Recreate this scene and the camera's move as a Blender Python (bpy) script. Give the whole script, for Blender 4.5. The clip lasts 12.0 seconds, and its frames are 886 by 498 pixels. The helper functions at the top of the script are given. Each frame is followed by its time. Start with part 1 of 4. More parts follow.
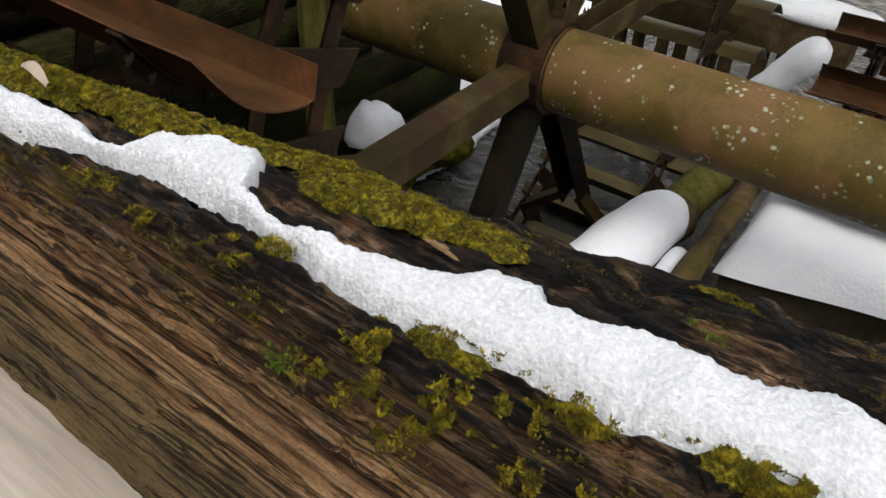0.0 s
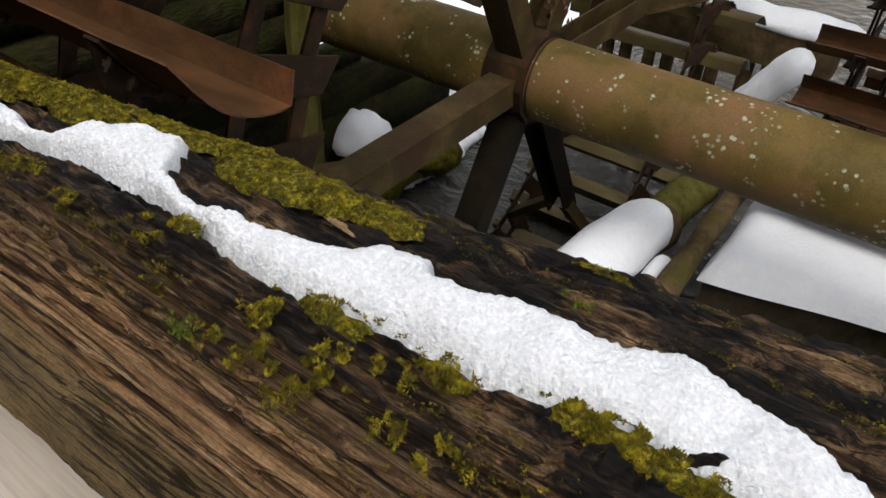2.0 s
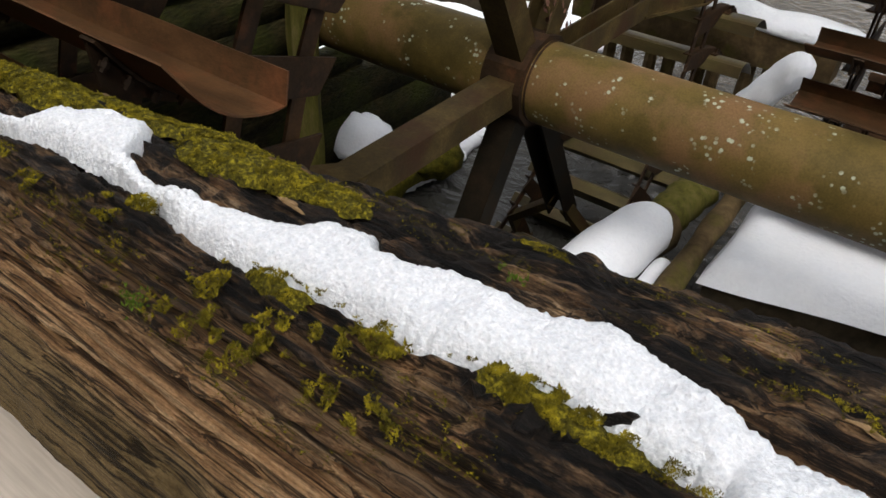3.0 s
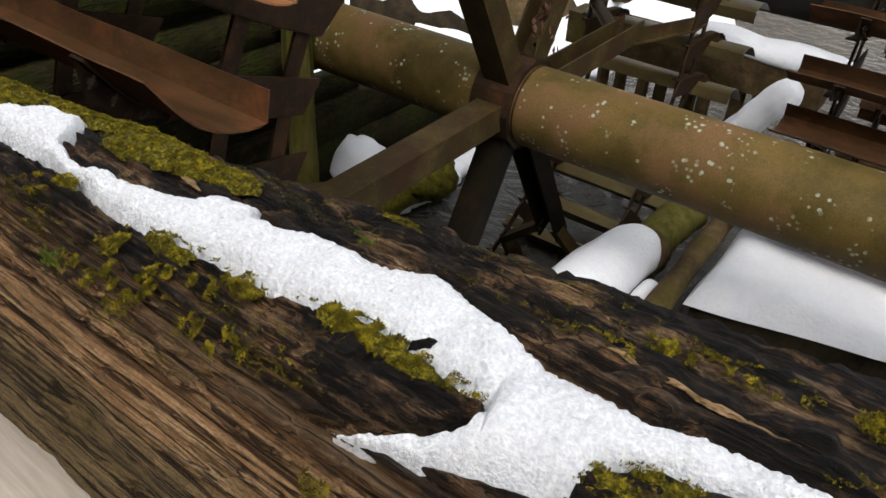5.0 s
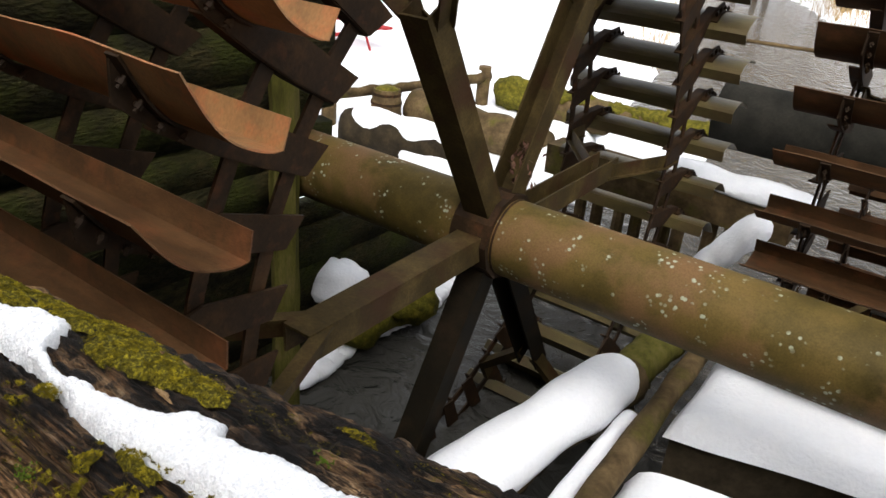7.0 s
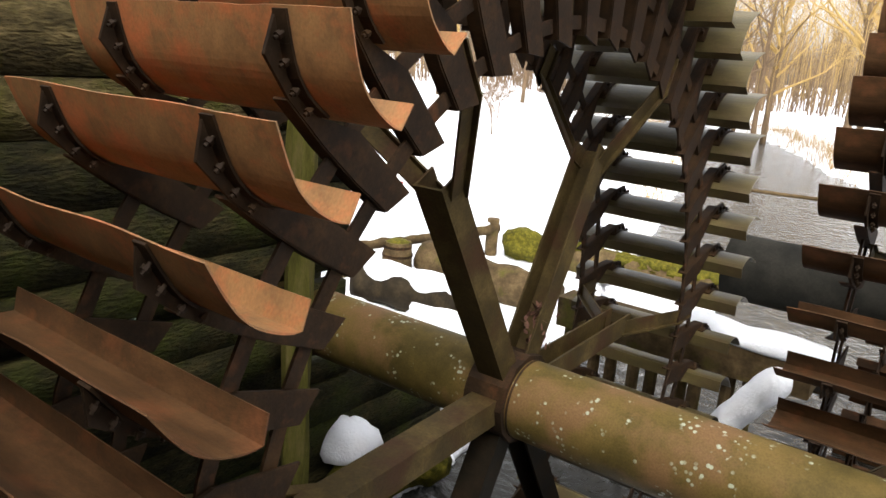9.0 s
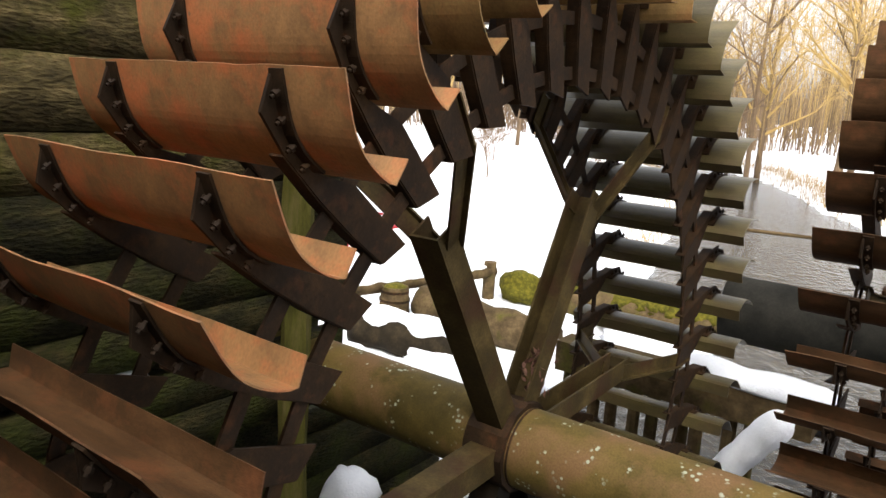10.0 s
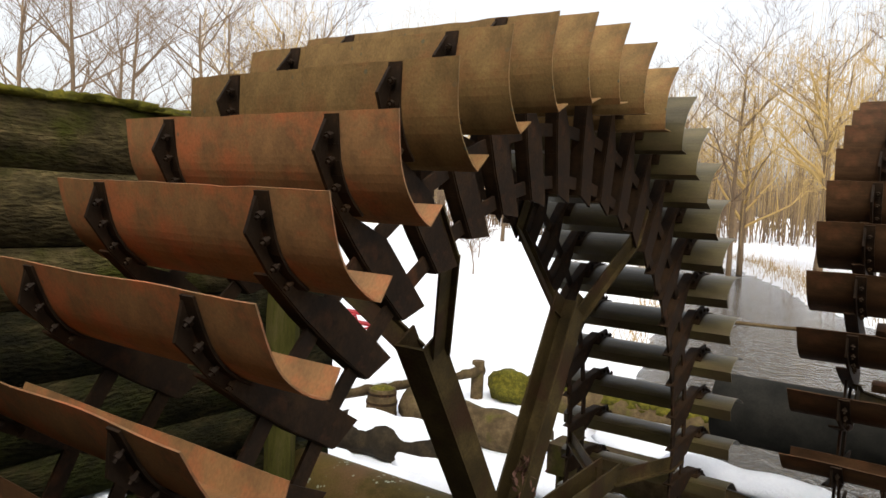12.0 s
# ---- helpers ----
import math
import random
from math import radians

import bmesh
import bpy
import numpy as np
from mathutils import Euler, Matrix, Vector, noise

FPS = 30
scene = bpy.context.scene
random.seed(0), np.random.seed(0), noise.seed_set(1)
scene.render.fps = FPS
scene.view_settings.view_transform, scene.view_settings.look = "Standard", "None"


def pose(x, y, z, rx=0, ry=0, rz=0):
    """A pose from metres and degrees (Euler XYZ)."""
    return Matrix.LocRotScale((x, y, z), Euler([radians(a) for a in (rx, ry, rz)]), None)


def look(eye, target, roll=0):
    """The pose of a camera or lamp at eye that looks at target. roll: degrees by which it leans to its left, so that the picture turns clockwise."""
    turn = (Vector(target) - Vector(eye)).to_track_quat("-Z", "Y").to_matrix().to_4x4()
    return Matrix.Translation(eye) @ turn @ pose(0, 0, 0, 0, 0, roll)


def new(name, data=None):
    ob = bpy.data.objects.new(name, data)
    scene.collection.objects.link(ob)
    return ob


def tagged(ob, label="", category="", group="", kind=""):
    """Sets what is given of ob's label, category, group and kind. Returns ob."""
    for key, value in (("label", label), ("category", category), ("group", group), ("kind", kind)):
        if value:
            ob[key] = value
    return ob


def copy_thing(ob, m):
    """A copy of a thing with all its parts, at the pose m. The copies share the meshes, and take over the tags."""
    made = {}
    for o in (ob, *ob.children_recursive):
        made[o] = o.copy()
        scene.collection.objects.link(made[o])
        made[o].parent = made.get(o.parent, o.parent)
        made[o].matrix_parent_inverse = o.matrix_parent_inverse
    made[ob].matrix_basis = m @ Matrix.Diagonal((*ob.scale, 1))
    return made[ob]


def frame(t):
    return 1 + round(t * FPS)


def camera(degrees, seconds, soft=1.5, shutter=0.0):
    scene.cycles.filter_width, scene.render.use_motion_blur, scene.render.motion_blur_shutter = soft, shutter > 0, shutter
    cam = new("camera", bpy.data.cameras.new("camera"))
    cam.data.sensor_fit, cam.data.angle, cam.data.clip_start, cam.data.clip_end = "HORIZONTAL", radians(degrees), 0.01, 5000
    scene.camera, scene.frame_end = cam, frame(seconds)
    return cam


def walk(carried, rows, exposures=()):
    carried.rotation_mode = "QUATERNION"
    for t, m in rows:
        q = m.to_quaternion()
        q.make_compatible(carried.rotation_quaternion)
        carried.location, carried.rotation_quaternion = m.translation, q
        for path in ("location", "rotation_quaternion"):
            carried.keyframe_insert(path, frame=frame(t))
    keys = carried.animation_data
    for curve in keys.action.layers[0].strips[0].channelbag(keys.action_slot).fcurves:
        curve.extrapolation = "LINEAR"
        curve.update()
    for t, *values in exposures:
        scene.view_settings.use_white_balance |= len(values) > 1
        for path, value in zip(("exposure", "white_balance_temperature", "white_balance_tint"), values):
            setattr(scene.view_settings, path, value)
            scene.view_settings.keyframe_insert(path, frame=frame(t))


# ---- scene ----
cam = camera(61.7, 12.0)
PATH = [
    (0, (1.641, -3.074, 3.671), (0.74, -1.77, 2.45), 3.6),
    (0.5, (1.648, -3.072, 3.672), (0.761, -1.755, 2.456), 3.8),
    (1, (1.662, -3.071, 3.674), (0.781, -1.745, 2.463), 3.9),
    (1.5, (1.674, -3.071, 3.675), (0.791, -1.741, 2.47), 4.3),
    (2, (1.688, -3.07, 3.675), (0.792, -1.743, 2.477), 4.1),
    (2.5, (1.702, -3.068, 3.674), (0.797, -1.742, 2.482), 4.0),
    (4.5, (1.786, -3.076, 3.684), (0.859, -1.744, 2.515), 3.9),
    (5, (1.81, -3.08, 3.692), (0.87, -1.729, 2.556), 4.2),
    (5.5, (1.824, -3.08, 3.704), (0.878, -1.696, 2.613), 4.5),
    (6, (1.828, -3.079, 3.722), (0.865, -1.654, 2.701), 5.2),
    (6.5, (1.829, -3.075, 3.741), (0.838, -1.608, 2.809), 5.1),
    (7, (1.819, -3.076, 3.759), (0.806, -1.582, 2.898), 5.6),
    (7.5, (1.807, -3.078, 3.78), (0.762, -1.55, 3.022), 5.4),
    (9.5, (1.771, -3.064, 3.847), (0.623, -1.488, 3.404), 4.2),
    (10, (1.777, -3.066, 3.862), (0.626, -1.478, 3.473), 3.8),
    (10.5, (1.773, -3.067, 3.876), (0.608, -1.471, 3.565), 3.6),
    (11, (1.764, -3.063, 3.886), (0.596, -1.457, 3.643), 3.2),
    (11.5, (1.765, -3.059, 3.9), (0.604, -1.439, 3.726), 3.0),
    (12, (1.78, -3.063, 3.915), (0.625, -1.435, 3.783), 2.9),
]
STOPS = [(0.0, 1.08), (5.0, 1.1), (6.5, 1.25), (7.5, 1.5), (9.5, 1.75), (10.5, 1.4), (12.0, 1.0)]
walk(cam, [(t, look(eye, target, roll)) for t, eye, target, roll in PATH], STOPS)

# ---- world, sun, exposure ----
world = bpy.data.worlds.new("sky")
scene.world = world
world.use_nodes = True
wn, wl = world.node_tree.nodes, world.node_tree.links
sky = wn.new("ShaderNodeTexSky")
sky.sky_type, sky.sun_disc = "NISHITA", False
sky.sun_elevation, sky.sun_rotation = radians(50), radians(150)
sky.dust_density = 4.0
hsv = wn.new("ShaderNodeHueSaturation")
hsv.inputs["Saturation"].default_value = 0.2
wl.new(sky.outputs[0], hsv.inputs["Color"])
wl.new(hsv.outputs[0], wn["Background"].inputs[0])
wn["Background"].inputs[1].default_value = 0.14

sun = new("sun", bpy.data.lights.new("sun", "SUN"))
sun.data.energy, sun.data.angle, sun.data.color = 0.5, radians(40), (1.0, 0.96, 0.9)
sun.matrix_world = look((17, -30, 43), (0, 0, 2))


# ---- materials ----
def mat(name, colours, scale=8.0, stretch=(1, 1, 1), rough=(0.6, 0.9), metal=0.0, bump=0.3, bump_scale=60.0, fine=0.35,
        blotch=None, blotch_scale=2.0, blotch_edge=(0.5, 0.62), coat=0.0, spots=None, spot_scale=20.0, spot_edge=(0.2, 0.14), random_tint=0.0,
        distance=0.004, gloss=0.12):
    """Noise-ramped surface with blotches of a second colour, fine grain, wear spots and relief."""
    m = bpy.data.materials.new(name)
    m.use_nodes = True
    n, l = m.node_tree.nodes, m.node_tree.links
    b = n["Principled BSDF"]
    tc = n.new("ShaderNodeTexCoord")
    mp = n.new("ShaderNodeMapping")
    mp.inputs["Scale"].default_value = stretch
    l.new(tc.outputs["Object"], mp.inputs["Vector"])
    a = n.new("ShaderNodeTexNoise")
    a.inputs["Scale"].default_value, a.inputs["Detail"].default_value, a.inputs["Roughness"].default_value = scale, 8, 0.65
    l.new(mp.outputs[0], a.inputs["Vector"])
    r = n.new("ShaderNodeValToRGB")
    e = r.color_ramp.elements
    lo, hi = 0.3, 0.7
    e[0].position, e[1].position = lo, hi
    e[0].color, e[1].color = (*colours[0], 1), (*colours[-1], 1)
    for i, c in enumerate(colours[1:-1]):
        e.new(lo + (hi - lo) * (i + 1) / (len(colours) - 1)).color = (*c, 1)
    l.new(a.outputs["Fac"], r.inputs["Fac"])
    colour = r.outputs[0]
    g = n.new("ShaderNodeTexNoise")
    g.inputs["Scale"].default_value, g.inputs["Detail"].default_value = bump_scale, 6
    l.new(mp.outputs[0], g.inputs["Vector"])

    def mix(kind, factor, one, two):
        x = n.new("ShaderNodeMix")
        x.data_type, x.blend_type = "RGBA", kind
        if isinstance(factor, float):
            x.inputs[0].default_value = factor
        else:
            l.new(factor, x.inputs[0])
        l.new(one, x.inputs[6])
        if isinstance(two, tuple):
            x.inputs[7].default_value = (*two, 1)
        else:
            l.new(two, x.inputs[7])
        return x.outputs[2]

    def edge(source, low, high):
        x = n.new("ShaderNodeMapRange")
        x.inputs["From Min"].default_value, x.inputs["From Max"].default_value = low, high
        l.new(source, x.inputs["Value"])
        return x.outputs[0]

    if blotch:
        q = n.new("ShaderNodeTexNoise")
        q.inputs["Scale"].default_value, q.inputs["Detail"].default_value, q.inputs["Roughness"].default_value = blotch_scale, 7, 0.62
        l.new(tc.outputs["Object"], q.inputs["Vector"])
        colour = mix("MIX", edge(q.outputs["Fac"], *blotch_edge), colour, blotch)
    if spots:
        v = n.new("ShaderNodeTexVoronoi")
        v.inputs["Scale"].default_value = spot_scale
        w = n.new("ShaderNodeTexNoise")
        w.inputs["Scale"].default_value = spot_scale * 0.25
        l.new(tc.outputs["Object"], v.inputs["Vector"])
        l.new(tc.outputs["Object"], w.inputs["Vector"])
        t = n.new("ShaderNodeMath")
        t.operation = "MULTIPLY"
        l.new(edge(v.outputs["Distance"], *spot_edge), t.inputs[0])
        l.new(edge(w.outputs["Fac"], 0.56, 0.63), t.inputs[1])
        colour = mix("MIX", t.outputs[0], colour, spots)
    fr = n.new("ShaderNodeValToRGB")
    fr.color_ramp.elements[0].position, fr.color_ramp.elements[1].position = 0.3, 0.65
    fr.color_ramp.elements[0].color, fr.color_ramp.elements[1].color = (0.35, 0.35, 0.35, 1), (1.0, 1.0, 1.0, 1)
    l.new(g.outputs["Fac"], fr.inputs["Fac"])
    colour = mix("MULTIPLY", fine, colour, fr.outputs[0])
    if random_tint:
        oi = n.new("ShaderNodeObjectInfo")
        hs = n.new("ShaderNodeHueSaturation")
        x = n.new("ShaderNodeMapRange")
        x.inputs["To Min"].default_value, x.inputs["To Max"].default_value = 1 - random_tint, 1 + random_tint
        l.new(oi.outputs["Random"], x.inputs["Value"])
        l.new(x.outputs[0], hs.inputs["Value"])
        l.new(colour, hs.inputs["Color"])
        colour = hs.outputs[0]
    l.new(colour, b.inputs["Base Color"])
    x = n.new("ShaderNodeMapRange")
    x.inputs["To Min"].default_value, x.inputs["To Max"].default_value = rough
    l.new(a.outputs["Fac"], x.inputs["Value"])
    l.new(x.outputs[0], b.inputs["Roughness"])
    b.inputs["Metallic"].default_value, b.inputs["Coat Weight"].default_value = metal, coat
    b.inputs["Specular IOR Level"].default_value = gloss
    if bump:
        h = n.new("ShaderNodeBump")
        h.inputs["Strength"].default_value, h.inputs["Distance"].default_value = bump, distance
        l.new(g.outputs["Fac"], h.inputs["Height"])
        l.new(h.outputs[0], b.inputs["Normal"])
    return m


RUST = mat("rusty_steel", [(0.13, 0.068, 0.028), (0.25, 0.13, 0.050), (0.36, 0.18, 0.068)], 4, (1.5, 1, 1), (0.5, 0.75), 0.0, 0.3, 90,
           blotch=(0.42, 0.13, 0.045), blotch_scale=7, blotch_edge=(0.46, 0.66), spots=(0.17, 0.10, 0.05), spot_scale=14, spot_edge=(0.16, 0.1), random_tint=0.15, gloss=0.35)
RUST_OLIVE = mat("olive_rusty_steel", [(0.11, 0.066, 0.025), (0.20, 0.122, 0.045), (0.29, 0.18, 0.068)], 4, (1.5, 1, 1), (0.5, 0.75), 0.0, 0.3, 90,
                 blotch=(0.22, 0.09, 0.033), blotch_scale=5.0, blotch_edge=(0.52, 0.8), spots=(0.11, 0.10, 0.06), spot_scale=18, spot_edge=(0.18, 0.12), random_tint=0.15)
# rusty steel darkened to carry the shade on the low blades
RUST_SHADE = mat("shade_brown_steel", [(0.032, 0.017, 0.008), (0.066, 0.033, 0.014), (0.11, 0.056, 0.024)], 3, (1, 3, 3), (0.5, 0.75), 0.0, 0.3, 90,
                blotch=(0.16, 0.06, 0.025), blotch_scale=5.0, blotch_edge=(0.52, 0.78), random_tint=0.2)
ALGAE_STEEL = mat("algae_steel", [(0.05, 0.038, 0.015), (0.09, 0.07, 0.026), (0.14, 0.105, 0.044)], 3, (1, 3, 3), (0.25, 0.5), 0.0, 0.25, 90,
                  blotch=(0.07, 0.045, 0.022), blotch_scale=4.0, blotch_edge=(0.52, 0.75), random_tint=0.2, gloss=0.5)
OLIVE_STEEL = mat("olive_painted_steel", [(0.020, 0.013, 0.005), (0.046, 0.031, 0.010), (0.085, 0.058, 0.020)], 5, (1, 1, 1), (0.5, 0.8), 0.0, 0.25, 80,
                  blotch=(0.04, 0.019, 0.008), blotch_scale=4, blotch_edge=(0.5, 0.65))
DARK_STEEL = mat("dark_rusty_steel", [(0.010, 0.006, 0.003), (0.024, 0.013, 0.006), (0.055, 0.028, 0.011)], 6, (1, 1, 1), (0.55, 0.85), 0.0, 0.3, 90,
                 blotch=(0.09, 0.034, 0.013), blotch_scale=5, blotch_edge=(0.56, 0.7))
# near-black copy of the spoke steel: shade below the axle put into colour
SHADE_STEEL = mat("shade_black_steel", [(0.004, 0.003, 0.002), (0.008, 0.006, 0.003), (0.02, 0.012, 0.006)], 6, (1, 1, 1), (0.5, 0.8), 0.0, 0.3, 90, gloss=0.1)
AXLE = mat("lichened_olive_pipe", [(0.040, 0.029, 0.008), (0.090, 0.063, 0.016), (0.14, 0.092, 0.027)], 2.5, (1, 1, 1), (0.5, 0.75), 0.0, 0.2, 110,
           blotch=(0.15, 0.085, 0.035), blotch_scale=3, blotch_edge=(0.5, 0.64), spots=(0.33, 0.35, 0.26), spot_scale=34, spot_edge=(0.36, 0.24))
DRUM = mat("dark_pipe", [(0.012, 0.012, 0.010), (0.035, 0.032, 0.026)], 4, (1, 1, 1), (0.6, 0.85), 0.0, 0.2, 60, gloss=0.04)
SNOW = mat("snow", [(0.80, 0.82, 0.86), (0.86, 0.87, 0.89)], 6, (1, 1, 1), (0.45, 0.7), 0.0, 0.35, 45, fine=0.06, distance=0.02)
SNOW_WET = mat("granular_wet_snow", [(0.70, 0.73, 0.77), (0.93, 0.93, 0.94)], 300, (1, 1, 1), (0.15, 0.5), 0.0, 1.0, 620, fine=0.32, distance=0.0014, gloss=0.3)
for m in (SNOW, SNOW_WET):
    snow_node = m.node_tree.nodes["Principled BSDF"]
    snow_node.inputs["Subsurface Weight"].default_value = 0.25
    snow_node.inputs["Subsurface Radius"].default_value = (1.0, 1.0, 1.0)
    snow_node.inputs["Subsurface Scale"].default_value = 0.004
MOSSY_WALL = mat("mossy_old_timber", [(0.026, 0.019, 0.008), (0.085, 0.064, 0.025), (0.19, 0.14, 0.06)], 5, (1, 1, 3), (0.75, 0.95), 0.0, 1.0, 22, distance=0.03, fine=0.7,
                 blotch=(0.06, 0.06, 0.007), blotch_scale=2.2, blotch_edge=(0.48, 0.62), random_tint=0.2)
# darker copy of the mossy timber, with the wheel's shade in its colours
SHADE_PLANK = mat("shade_mossy_plank", [(0.007, 0.006, 0.002), (0.022, 0.019, 0.006), (0.055, 0.043, 0.016)], 5, (1, 1, 3), (0.75, 0.95), 0.0, 1.0, 22, distance=0.03, fine=0.7,
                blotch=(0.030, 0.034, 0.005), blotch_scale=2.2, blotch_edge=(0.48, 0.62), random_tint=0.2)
MOSSY_POST = mat("mossy_post", [(0.04, 0.038, 0.008), (0.08, 0.073, 0.014), (0.12, 0.095, 0.035)], 6, (3, 3, 0.6), (0.8, 0.95), 0.0, 0.6, 60)
OLD_WOOD = mat("old_grey_wood", [(0.04, 0.027, 0.012), (0.09, 0.06, 0.028), (0.15, 0.105, 0.05)], 6, (1, 1, 1), (0.7, 0.95), 0.0, 0.6, 40,
               blotch=(0.08, 0.07, 0.014), blotch_scale=3.5, blotch_edge=(0.52, 0.68))
WET_WOOD = mat("wet_dark_wood", [(0.010, 0.007, 0.004), (0.025, 0.018, 0.010), (0.05, 0.036, 0.018)], 6, (1, 1, 1), (0.6, 0.9), 0.0, 0.6, 40)
PALE_PLANK = mat("pale_plank", [(0.44, 0.38, 0.31), (0.54, 0.47, 0.39), (0.62, 0.55, 0.46)], 5, (0.6, 9, 9), (0.5, 0.7), 0.0, 0.15, 30)
MOSS = mat("moss", [(0.022, 0.019, 0.003), (0.15, 0.122, 0.010), (0.50, 0.40, 0.024)], 160, (1, 1, 1), (0.6, 0.8), 0.0, 0.0, 300, fine=0.5)
MOSS_BED = mat("moss_bed", [(0.016, 0.014, 0.002), (0.09, 0.075, 0.007), (0.38, 0.31, 0.02)], 380, (1, 1, 1), (0.7, 0.9), 0.0, 1.0, 700, fine=0.6, distance=0.002)
MOSS_FAR = mat("moss_mat", [(0.035, 0.034, 0.005), (0.09, 0.08, 0.009), (0.17, 0.14, 0.018)], 14, (1, 1, 1), (0.8, 0.95), 0.0, 0.8, 60, fine=0.5)
GREEN_SPRIG = mat("green_sprig", [(0.05, 0.08, 0.008), (0.10, 0.15, 0.012)], 90, bump=0.0, fine=0.2)
BARK = mat("tree_bark", [(0.13, 0.09, 0.055), (0.22, 0.15, 0.09)], 8, (1, 1, 0.3), (0.8, 0.95), 0.0, 0.4, 30)
WILLOW = mat("willow_twigs", [(0.40, 0.26, 0.09), (0.56, 0.39, 0.15)], 2, (1, 1, 1), (0.7, 0.9), 0.0, 0.0, 30)
TWIG = mat("bare_twigs", [(0.15, 0.105, 0.07), (0.24, 0.165, 0.10)], 3, (1, 1, 1), (0.7, 0.9), 0.0, 0.0, 30)
RED = mat("red_paint", [(0.28, 0.025, 0.03), (0.38, 0.04, 0.04)], 10, bump=0.1)
DRY_LEAF = mat("dry_leaf", [(0.09, 0.042, 0.030), (0.17, 0.09, 0.065)], 60, bump=0.2)
PALE_LEAF = mat("pale_husk", [(0.42, 0.33, 0.25), (0.52, 0.43, 0.34)], 50, bump=0.2)
FRESH_WOOD = mat("fresh_split_wood", [(0.14, 0.075, 0.03), (0.46, 0.31, 0.16)], 80, (0.4, 4, 4), (0.6, 0.8), 0.0, 0.6, 200, fine=0.6)
EARTH = mat("wet_earth", [(0.016, 0.012, 0.007), (0.06, 0.045, 0.028)], 6, (1, 1, 1), (0.7, 0.95), 0.0, 0.6, 30)
REED = mat("dry_reed", [(0.34, 0.23, 0.10), (0.48, 0.34, 0.17)], 8, bump=0.0)


def log_material():
    """Weathered beam: black top, brown streaked flank with added brightness for light, grey worn fibres."""
    m = bpy.data.materials.new("weathered_beam")
    m.use_nodes = True
    n, l = m.node_tree.nodes, m.node_tree.links
    b = n["Principled BSDF"]
    tc = n.new("ShaderNodeTexCoord")

    def noise_at(scale, stretch, detail=8, rough=0.65):
        mp = n.new("ShaderNodeMapping")
        mp.inputs["Scale"].default_value = stretch
        l.new(tc.outputs["Object"], mp.inputs["Vector"])
        x = n.new("ShaderNodeTexNoise")
        x.inputs["Scale"].default_value, x.inputs["Detail"].default_value, x.inputs["Roughness"].default_value = scale, detail, rough
        l.new(mp.outputs[0], x.inputs["Vector"])
        return x.outputs["Fac"]

    def ramp(source, stops):
        r = n.new("ShaderNodeValToRGB")
        e = r.color_ramp.elements
        e[0].position, e[1].position = stops[0][0], stops[-1][0]
        e[0].color, e[1].color = (*stops[0][1], 1), (*stops[-1][1], 1)
        for p, c in stops[1:-1]:
            e.new(p).color = (*c, 1)
        l.new(source, r.inputs["Fac"])
        return r.outputs[0]

    def mix(kind, factor, one, two):
        x = n.new("ShaderNodeMix")
        x.data_type, x.blend_type = "RGBA", kind
        if isinstance(factor, float):
            x.inputs[0].default_value = factor
        else:
            l.new(factor, x.inputs[0])
        l.new(one, x.inputs[6])
        l.new(two, x.inputs[7])
        return x.outputs[2]

    streak = noise_at(12, (0.4, 15, 15), 10, 0.72)
    seam = noise_at(8, (0.3, 14, 14), 5, 0.6)
    check = noise_at(26, (1.6, 5, 5), 5, 0.6)
    fibre = noise_at(46, (0.3, 15, 15), 8, 0.7)
    patch = noise_at(16, (1, 2.2, 2.2))
    grit = noise_at(900, (0.5, 1, 1), 3)
    # flank browns are raised to stand in for light from the south
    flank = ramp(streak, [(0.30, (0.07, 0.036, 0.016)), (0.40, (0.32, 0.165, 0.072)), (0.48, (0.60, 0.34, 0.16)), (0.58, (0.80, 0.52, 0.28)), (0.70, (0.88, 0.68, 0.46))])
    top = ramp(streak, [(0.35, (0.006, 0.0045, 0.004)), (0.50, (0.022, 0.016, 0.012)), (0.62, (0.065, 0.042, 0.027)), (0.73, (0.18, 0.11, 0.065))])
    olive = ramp(patch, [(0.3, (0.20, 0.135, 0.055)), (0.7, (0.46, 0.32, 0.15))])
    # the flank leans out from under the black top; its colour includes missing light
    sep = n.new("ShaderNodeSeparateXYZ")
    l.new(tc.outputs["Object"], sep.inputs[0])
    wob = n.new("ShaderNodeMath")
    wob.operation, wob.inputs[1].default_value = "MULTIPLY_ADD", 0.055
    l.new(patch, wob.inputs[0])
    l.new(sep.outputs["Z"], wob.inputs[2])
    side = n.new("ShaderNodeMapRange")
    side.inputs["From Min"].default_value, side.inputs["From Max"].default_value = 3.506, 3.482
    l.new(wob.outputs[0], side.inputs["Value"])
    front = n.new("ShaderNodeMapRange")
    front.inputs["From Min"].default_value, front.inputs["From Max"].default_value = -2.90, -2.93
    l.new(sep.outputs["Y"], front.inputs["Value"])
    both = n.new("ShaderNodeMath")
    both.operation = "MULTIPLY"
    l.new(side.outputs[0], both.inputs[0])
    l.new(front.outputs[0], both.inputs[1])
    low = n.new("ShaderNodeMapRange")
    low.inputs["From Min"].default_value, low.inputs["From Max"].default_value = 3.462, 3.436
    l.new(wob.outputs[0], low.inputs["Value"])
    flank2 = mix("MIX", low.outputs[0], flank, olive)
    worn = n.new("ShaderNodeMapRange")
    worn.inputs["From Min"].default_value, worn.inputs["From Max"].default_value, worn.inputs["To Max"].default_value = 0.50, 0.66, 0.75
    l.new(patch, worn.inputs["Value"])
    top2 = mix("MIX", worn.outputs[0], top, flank)
